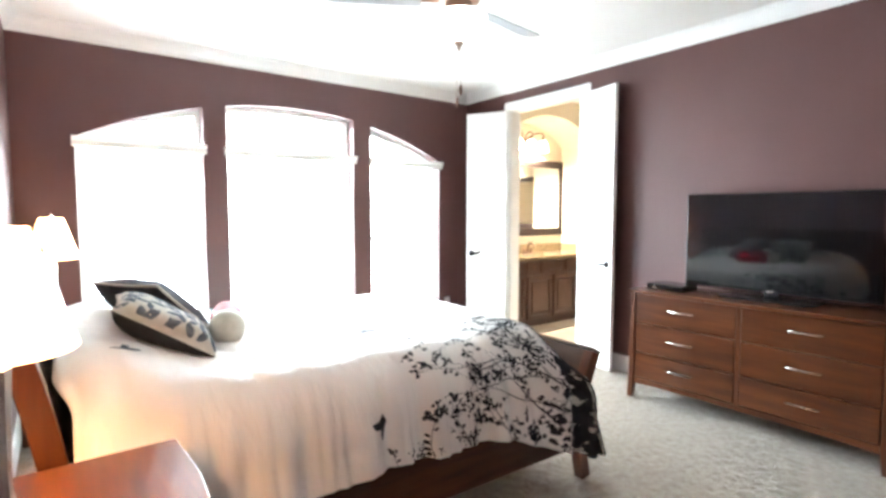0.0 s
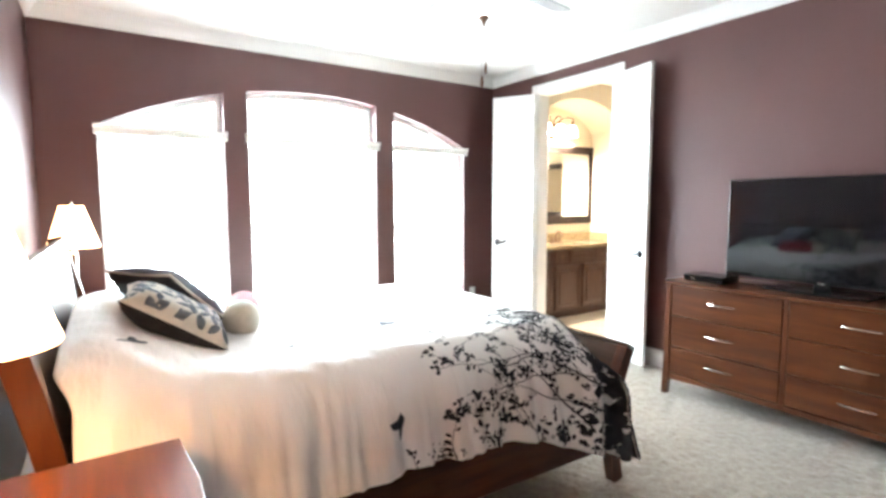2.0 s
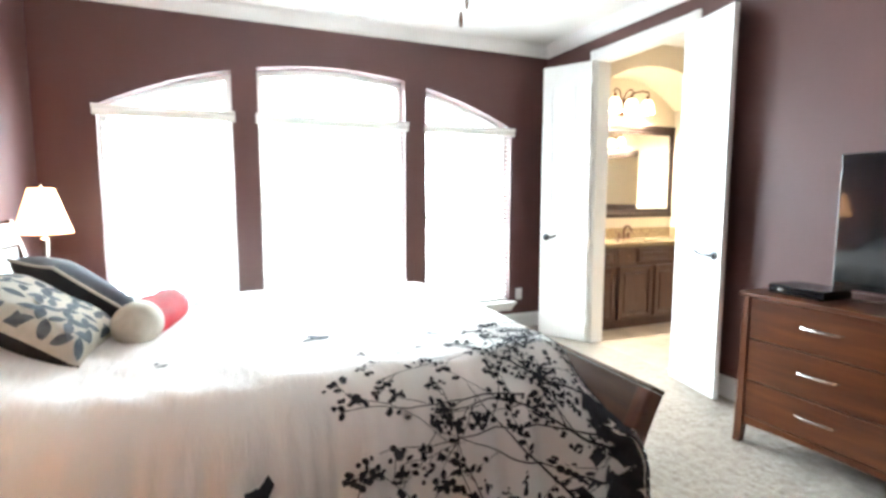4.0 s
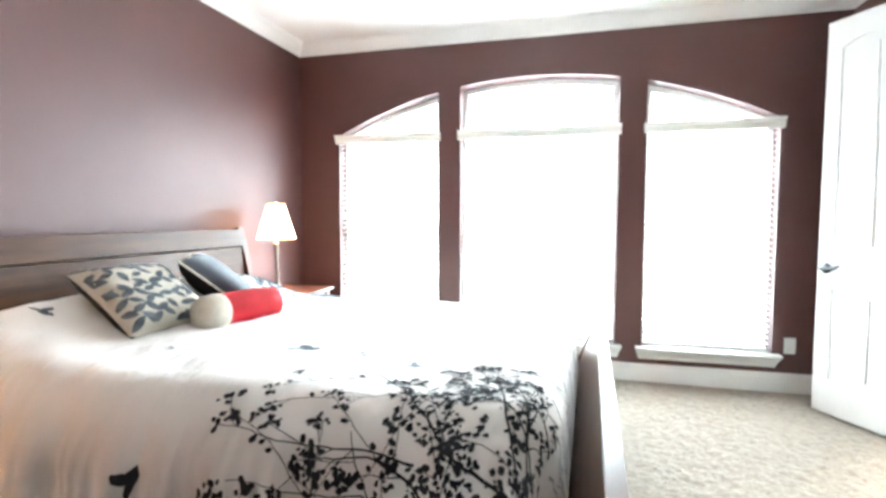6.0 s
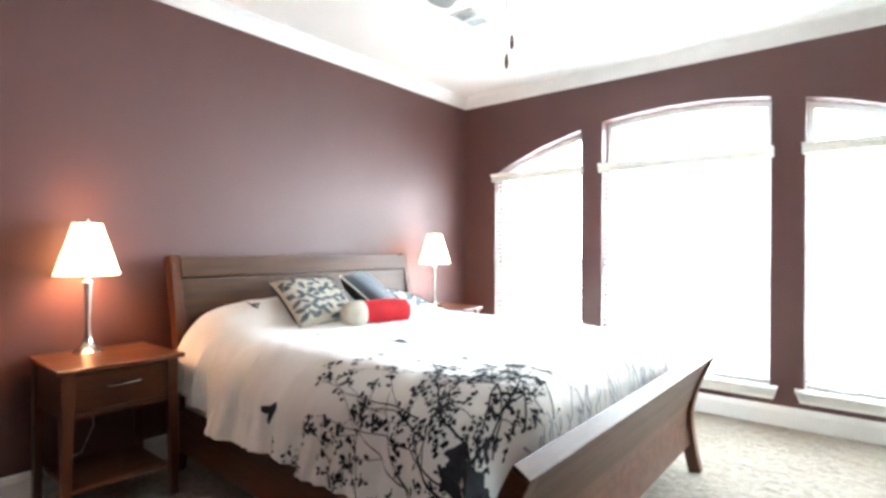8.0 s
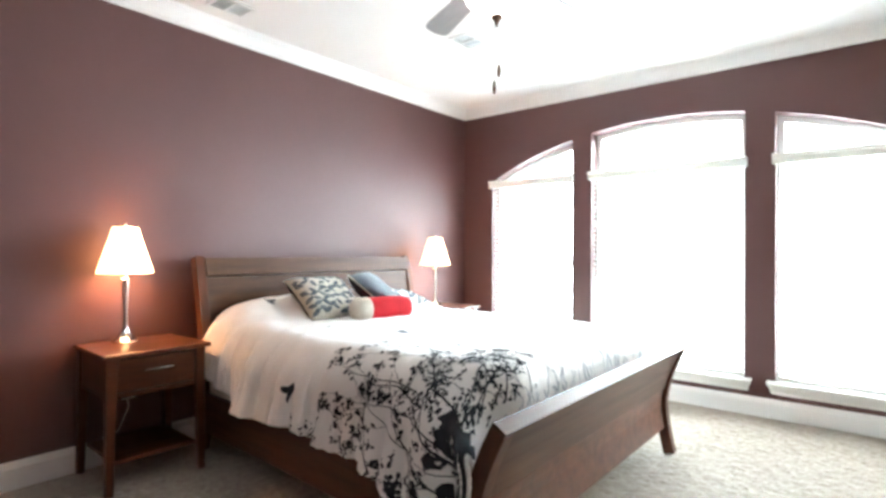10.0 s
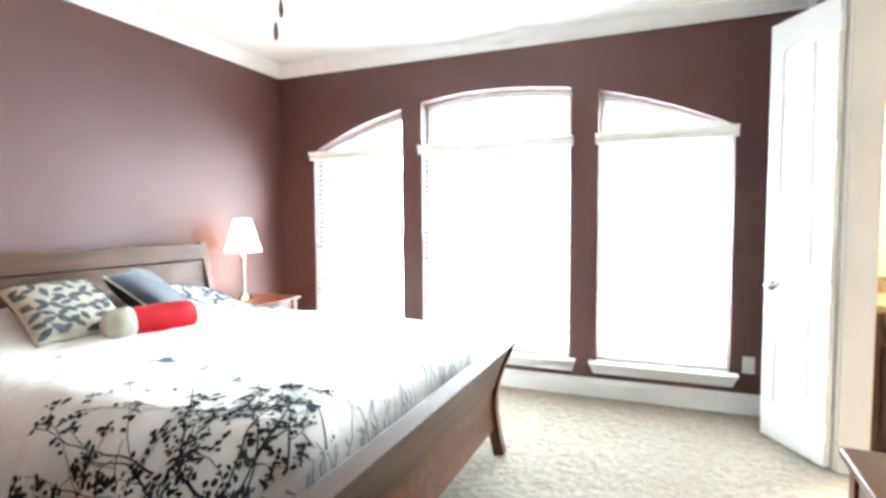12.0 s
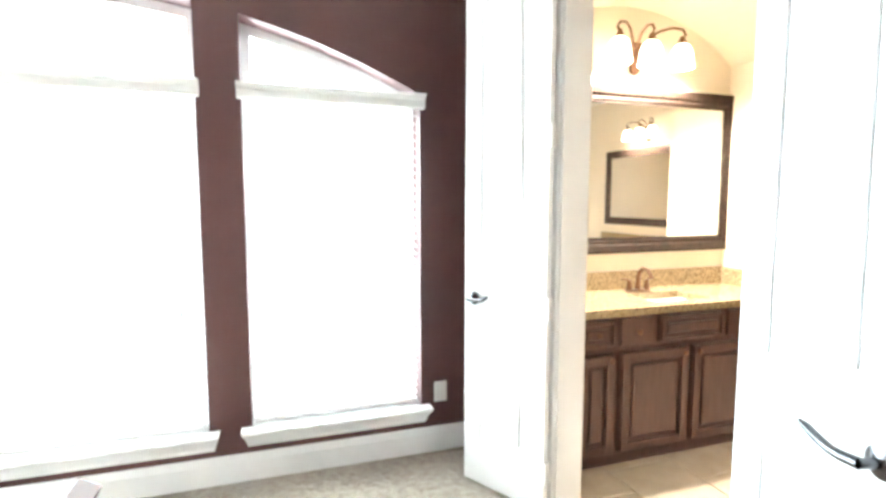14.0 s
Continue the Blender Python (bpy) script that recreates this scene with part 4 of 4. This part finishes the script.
part("backing", box(-0.07, 0.07, -0.10, 0.10, -0.003, -0.001), VENTGREY, vent)
for k in range(7):
    for y0, y1 in ((-0.099, -0.011), (0.011, 0.099)):
        part("slat", box(-0.008, 0.008, y0, y1, -0.001, 0.001), PLASTIC, vent, "", False, pose(-0.06 + 0.02 * k, 0, -0.007, 0, 40, 0))
copy_thing(vent, pose(0.31, 2.17, H))


# ---------------------------------------------------------------- wall plates
def outlet(m, n=1):
    root = thing("outlet", "white plastic wall plate with sockets", "outlet", m)
    part("plate", box(-0.037, 0.037, -0.006, 0, -0.058, 0.058, 0.003), PLASTIC, root)
    for z in (-0.022, 0.022):
        part("socket", box(-0.016, 0.016, -0.008, -0.0055, z - 0.014, z + 0.014, 0.003), PLASTIC, root)
    return root


outlet(pose(3.832, N, 0.337))
outlet(pose(E, 2.62, 0.35, 0, 0, -90))
outlet(pose(W, 1.72, 0.40, 0, 0, 90))


stop = thing("door_stop", "small bronze spring door stop on the baseboard", "door stop", pose(E - 0.017, 2.72, 0.075, 0, -90, 0))
part("spring", lathe([(0, 0), (0.012, 0), (0.012, 0.004), (0.006, 0.008)] + [(0.006 + 0.0015 * (k % 2), 0.01 + 0.003 * k) for k in range(16)] + [(0.005, 0.06), (0, 0.06)], 10), BRONZE, stop, "", True)
part("rubber_tip", lathe([(0, 0.06), (0.009, 0.06), (0.009, 0.074), (0, 0.076)], 10), PLASTIC, stop, "", True)


def cord(label, points, mat, r=0.003):
    ob = part("power_cord", tube(points, r, 6), mat, None, "", True)
    return tagged(ob, label, "cord")


cord("black cable behind the media box on the dresser", [(3.85, 2.10, 0.816), (3.88, 2.03, 0.816), (3.90, 1.93, 0.816), (3.93, 1.85, 0.816), (3.98, 1.80, 0.818)], BLACK)
cord("black television cable hanging behind the stand", [(3.945, 1.63, 0.98), (3.955, 1.65, 0.90), (3.97, 1.68, 0.83), (4.02, 1.70, 0.816), (4.07, 1.71, 0.816), (4.108, 1.72, 0.79), (4.112, 1.72, 0.40)], BLACK)
for y in (1.63, 4.30):
    cord("clear lamp cord hanging behind the nightstand", [(0.012, y + 0.04, 0.69), (0.010, y + 0.05, 0.60), (0.012, y + 0.06, 0.50), (0.018, y + 0.07, 0.42), (0.03, y + 0.08, 0.30), (0.05, y + 0.02, 0.18), (0.06, y - 0.06, 0.166)], PLASTIC)
plug = thing("plug_adapter", "white plug adapter in the wall outlet", "plug", pose(0.008, 1.72, 0.418))
part("body", box(0, 0.035, -0.024, 0.024, -0.02, 0.02, 0.004), PLASTIC, plug)


# ---------------------------------------------------------------- bathroom beyond the doors
BX0, BX1, BX2, BY0, BY1, BH = E + 0.13, 5.785, 7.36, 0.4, 4.985, 2.73
structure("bath_wall_north", box(BX0, BX2 + 0.12, BY1, BY1 + 0.15, 0, BH), BATHWALL, "cream painted bathroom wall", "wall")
structure("bath_wall_south", box(BX0, BX2 + 0.12, BY0 - 0.15, BY0, 0, BH), BATHWALL, "cream painted bathroom wall", "wall")
structure("bath_wall_east", box(BX2, BX2 + 0.12, BY0, BY1, 0, BH), BATHWALL, "cream painted bathroom wall", "wall")
b = box(BX0, BX0 + 0.01, BY0, DOOR_S, 0, BH)
box(BX0, BX0 + 0.01, DOOR_N, BY1, 0, BH, bm=b)
box(BX0, BX0 + 0.01, DOOR_S, DOOR_N, DOOR_H, BH, bm=b)
structure("bath_wall_west", b, BATHWALL, "cream painted bathroom wall round the doorway", "wall")
structure("bath_wall_return", box(BX1, BX1 + 0.12, 4.46, BY1, 0, BH), BATHWALL, "cream painted return wall beside the vanity", "wall")
# vaulted soffit over the vanity
vx = [BX0 + 0.01 + (BX1 - BX0 - 0.01) * k / 20 for k in range(21)]
vault = [(x, 2.525 - 1.17 + math.sqrt(1.17 ** 2 - (x - 5.02) ** 2)) for x in vx]
structure("bath_vault", extrude(vault + [(BX1, BH), (BX0 + 0.01, BH)], "y", 4.46, BY1), BATHWALL, "cream vaulted soffit over the vanity", "ceiling")
structure("bath_ceiling", box(BX0 - 0.01, BX2 + 0.12, BY0 - 0.15, BY1 + 0.15, BH, BH + 0.1), CEIL, "white bathroom ceiling", "ceiling")
bath_floor = structure("bath_floor", box(E + 0.06, BX2 + 0.12, BY0 - 0.15, BY1 + 0.15, -0.12, -0.006), GROUT, "travertine tiled bathroom floor", "floor")


def raised_front(parent, name, x0, x1, z0, z1, y, knob):
    """A raised-panel cabinet front facing -y."""
    b = box(x0, x1, y - 0.018, y, z0, z1, 0.003)
    k = 0.068 if z1 - z0 > 0.25 else 0.042
    door = part(name, b, VANWOOD, parent)
    g = bmesh.new()
    if x1 - x0 > 0.2:
        extrude([(x0 + k, z0 + k), (x1 - k, z0 + k), (x1 - k, z1 - k), (x0 + k, z1 - k)], "y", y - 0.0178, y - 0.030, bm=g, bevel=0.010)
        part("raised_panel", g, VANWOOD, door)
        for xa, xb, za, zb in ((x0 + 0.004, x0 + k - 0.02, z0 + 0.004, z1 - 0.004), (x1 - k + 0.02, x1 - 0.004, z0 + 0.004, z1 - 0.004), (x0 + k - 0.02, x1 - k + 0.02, z0 + 0.004, z0 + k - 0.02), (x0 + k - 0.02, x1 - k + 0.02, z1 - k + 0.02, z1 - 0.004)):
            part("rail" if zb - za < 0.06 else "stile", box(xa, xb, y - 0.034, y - 0.0182, za, zb, 0.004), VANWOOD, door)
    else:
        g.free()
    if knob:
        part("knob", lathe([(0, 0), (0.006, 0), (0.006, 0.012), (0.015, 0.018), (0.016, 0.024), (0.010, 0.03), (0, 0.031)], 14, m=pose(knob[0], y - 0.018, knob[1], 90)), BRONZE, door, "bronze knob", True)


def vanity(x0, x1, y0, y1):
    """A run of cabinets against the north wall, fronts at y0."""
    root = thing("vanity_cabinet", "dark brown raised-panel bathroom vanity cabinet", "cabinet")
    part("body", box(x0, x1, y0, y1, 0.08, 0.66), VANWOOD, root)
    part("face_frame", box(x0, x1, y0, y0 + 0.02, 0.66, 0.815), VANWOOD, root)
    for xa, xb in ((x0, x0 + 0.018), (x1 - 0.018, x1)):
        part("side_panel", box(xa, xb, y0 + 0.02, y1, 0.66, 0.815), VANWOOD, root)
    part("toe_kick", box(x0, x1, y0 + 0.05, y1, 0, 0.08), VANWOOD, root)
    raised_front(root, "drawer", 4.375, 4.585, 0.662, 0.800, y0, (4.48, 0.73))
    raised_front(root, "drawer", 4.625, 4.82, 0.662, 0.800, y0, (4.72, 0.73))
    raised_front(root, "false_front", 4.86, 5.28, 0.662, 0.800, y0, None)
    raised_front(root, "drawer", 5.32, 5.52, 0.662, 0.800, y0, (5.42, 0.73))
    raised_front(root, "drawer", 5.55, 5.76, 0.662, 0.800, y0, (5.655, 0.73))
    raised_front(root, "door", 4.375, 4.585, 0.105, 0.628, y0, (4.56, 0.595))
    raised_front(root, "door", 4.625, 5.05, 0.105, 0.628, y0, (5.02, 0.595))
    raised_front(root, "door", 5.08, 5.50, 0.105, 0.628, y0, (5.11, 0.595))
    raised_front(root, "door", 5.53, 5.76, 0.105, 0.628, y0, (5.56, 0.595))
    return root


VY = 4.50
vanity(BX0 + 0.012, BX1 - 0.004, VY, BY1 - 0.004)
b = bmesh.new()
SX0, SX1, SY0, SY1 = 4.90, 5.27, 4.57, 4.81
for xa, xb, ya, yb in ((BX0 + 0.011, SX0, VY - 0.03, BY1 - 0.004), (SX1, BX1 - 0.003, VY - 0.03, BY1 - 0.004), (SX0, SX1, VY - 0.03, SY0), (SX0, SX1, SY1, BY1 - 0.004)):
    box(xa, xb, ya, yb, 0.816, 0.855, bm=b)
top = part("countertop", b, GRANITE)
tagged(top, "polished gold and brown granite vanity countertop", "countertop")
part("backsplash", box(BX0 + 0.011, BX1 - 0.003, BY1 - 0.026, BY1 - 0.002, 0.8555, 0.965, 0.003), GRANITE, top)
part("side_splash", box(BX1 - 0.024, BX1 - 0.002, VY, BY1 - 0.027, 0.8555, 0.965, 0.003), GRANITE, top)
b = bmesh.new()
rings = []
for f, z in ((1.03, 0.815), (0.97, 0.80), (0.88, 0.74), (0.6, 0.70), (0.0, 0.69)):
    cx, cy, rx, ry = (SX0 + SX1) / 2, (SY0 + SY1) / 2, 0.19, 0.13
    rings.append([b.verts.new((cx + f * rx * math.copysign(abs(math.cos(q)) ** 0.5, math.cos(q)), cy + f * ry * math.copysign(abs(math.sin(q)) ** 0.5, math.sin(q)), z)) for q in [2 * math.pi * k / 32 for k in range(32)]])
for p, q in zip(rings, rings[1:]):
    for k in range(32):
        b.faces.new((p[k], p[(k + 1) % 32], q[(k + 1) % 32], q[k]))
tagged(part("sink", b, CERAMIC, None, "", True), "white undermount ceramic sink in the countertop", "sink")

fx, fy, fz = 5.04, 4.88, 0.855
fau = thing("faucet", "bronze two-handle bathroom faucet on the countertop", "faucet", pose(fx, fy, fz))
part("base_plate", box(-0.085, 0.085, -0.025, 0.025, 0, 0.012, 0.005), BRONZE, fau)
part("spout", tube([(0, 0, 0.01), (0, 0, 0.08), (0, -0.01, 0.115), (0, -0.04, 0.14), (0, -0.08, 0.135), (0, -0.105, 0.105), (0, -0.11, 0.085)], [0.017, 0.014, 0.013, 0.0125, 0.012, 0.012, 0.012], 12), BRONZE, fau, "", True)
for s in (-1, 1):
    part("handle", lathe([(0, 0.01), (0.019, 0.01), (0.016, 0.03), (0.011, 0.055), (0.014, 0.065), (0, 0.07)], 14, m=pose(s * 0.062, 0, 0)), BRONZE, fau, "", True)
    part("handle_lever", tube([(s * 0.062, 0, 0.064), (s * 0.095, 0.006, 0.074), (s * 0.12, 0.01, 0.072)], [0.007, 0.006, 0.005], 8), BRONZE, fau, "", True)


van2 = thing("vanity_cabinet", "dark brown vanity cabinet along the far bathroom wall", "cabinet")
part("body", box(6.85, BX2 - 0.003, 1.5, 3.3, 0, 0.815, 0.003), VANWOOD, van2)
for k in range(4):
    part("door", box(6.832, 6.85, 1.52 + 0.445 * k, 1.945 + 0.445 * k, 0.10, 0.79, 0.004), VANWOOD, van2)
top2 = tagged(part("countertop", box(6.82, BX2 - 0.003, 1.48, 3.32, 0.816, 0.855, 0.004), GRANITE), "polished granite countertop on the far vanity", "countertop")
part("backsplash", box(BX2 - 0.026, BX2 - 0.003, 1.48, 3.32, 0.8555, 0.965, 0.003), GRANITE, top2)


def framed_mirror(m, w, h):
    """Wall mirror with a stepped dark frame; origin at its middle on the wall, facing -y."""
    root = thing("framed_mirror", "wall mirror with a broad espresso brown frame over the vanity", "mirror", m)
    part("glass", box(-w / 2 + 0.085, w / 2 - 0.085, -0.012, -0.004, -h / 2 + 0.085, h / 2 - 0.085), MIRROR, root)
    prof = [(0, 0), (0, -0.03), (0.012, -0.036), (0.045, -0.032), (0.06, -0.022), (0.075, -0.024), (0.088, -0.014), (0.09, 0)]
    for k in range(4):
        b = bmesh.new()
        L = (w if k % 2 == 0 else h) / 2
        q = h / 2 if k % 2 == 0 else w / 2
        rows = []
        for u, v in prof:
            rows.append((b.verts.new((-L + u, v, q - u)), b.verts.new((L - u, v, q - u))))
        for r0, r1 in zip(rows, rows[1:] + rows[:1]):
            b.faces.new((r0[0], r0[1], r1[1], r1[0]))
        b.faces.new([r[0] for r in rows])
        b.faces.new([r[1] for r in rows])
        bmesh.ops.rotate(b, matrix=Matrix.Rotation(radians(90 * k), 3, "Y"), verts=b.verts)
        part("frame_side", b, FRAME, root)
        nb = int(2 * (L - 0.088) / 0.016)
        bd = bmesh.new()
        for i in range(nb):
            x = -(L - 0.09) + 2 * (L - 0.09) * (i + 0.5) / nb
            box(x - 0.0055, x + 0.0055, -0.020, -0.010, q - 0.096, q - 0.086, bm=bd)
        bmesh.ops.rotate(bd, matrix=Matrix.Rotation(radians(90 * k), 3, "Y"), verts=bd.verts)
        tagged(part("bead_trim", bd, FRAME, root), kind="stuff")
    return root


framed_mirror(pose(5.215, BY1, 1.568), 1.22, 0.985)
framed_mirror(pose(BX2, 2.36, 1.565, 0, 0, -90), 1.60, 0.97)


def vanity_light(m):
    """Three-globe bar of scrolled bronze arms; origin on the wall behind its plate, facing -y."""
    root = thing("vanity_light", "bronze scroll-arm vanity light with three lit frosted globes", "lamp", m)
    part("wall_plate", extrude([(-0.045, 0.09), (0.045, 0.09), (0.03, -0.08), (0.0, -0.10), (-0.03, -0.08)], "y", -0.025, 0, bevel=0.005), BRONZE, root)
    for x in (-0.215, 0.0, 0.215):
        if x:
            sx = 1 if x > 0 else -1
            pts = [(sx * 0.02, -0.02, 0.03), (sx * 0.05, -0.05, 0.095), (sx * 0.10, -0.09, 0.14), (sx * 0.16, -0.13, 0.155), (sx * 0.215, -0.15, 0.145), (sx * 0.235, -0.155, 0.115), (x, -0.15, 0.09)]
        else:
            pts = [(0, -0.02, 0.05), (0.0, -0.06, 0.125), (0.0, -0.11, 0.16), (0.0, -0.155, 0.15), (0.0, -0.17, 0.12), (0, -0.15, 0.09)]
        arm = part("arm", tube(pts, 0.008, 8), BRONZE, root, "", True)
        part("cup", lathe([(0, 0.105), (0.012, 0.105), (0.016, 0.09), (0.03, 0.065), (0.03, 0.06), (0, 0.06)], 16, m=pose(x, -0.15, 0)), BRONZE, arm, "", True)
        part("globe", lathe([(0.028, 0.062), (0.045, 0.045), (0.06, 0.01), (0.065, -0.03), (0.07, -0.07), (0.068, -0.072), (0.06, -0.03), (0.026, 0.058)], 22, m=pose(x, -0.15, 0)), GLOBE, root, "glowing frosted glass globe", True)
        w = m @ Vector((x, -0.15, -0.02))
        bulb("vanity_bulb", w, VANITY_LIGHT, (1.0, 0.90, 0.77), 0.03)
    return root


vanity_light(pose(5.035, BY1, 2.23))
vanity_light(pose(BX2, 2.36, 2.21, 0, 0, -90))

for ring_pose in (pose(BX0 + 0.01, 4.50, 1.36, 0, 0, 90), pose(BX2, 0.95, 1.36, 0, 0, -90)):
  ring = thing("towel_ring", "dark bronze towel ring on the bathroom wall", "towel ring", ring_pose)
  part("mount", lathe([(0, 0), (0.026, 0), (0.026, 0.008), (0.01, 0.014), (0.01, 0.04), (0, 0.042)], 16, m=pose(0, 0, 0, 90)), BRONZE, ring, "", True)
  part("ring", tube([(0.08 * math.sin(2 * math.pi * k / 28), -0.035, -0.085 + 0.08 * math.cos(2 * math.pi * k / 28)) for k in range(29)], 0.005, 8), BRONZE, ring, "", True)

# floor tiles: a staggered run of square travertine
tiles = [mesh_of(box(-h, h, -h, h, -0.0055, 0.004, 0.003, 1), "tile", TILE) for h in (0.1975,)]
k = 0
for i in range(0, 8):
    for j in range(0, 12):
        x, y = E + 0.06 + 0.2 + i * 0.40, BY0 + 0.1 + j * 0.40 + (0.2 if i % 2 else 0)
        if x - 0.2 < E + 0.059 or x - 0.2 > BX2 or y > BY1 + 0.1:
            continue
        o = new("tile", tiles[0])
        o.parent = bath_floor
        o.matrix_basis = pose(x, y, -0.004)
        k += 1
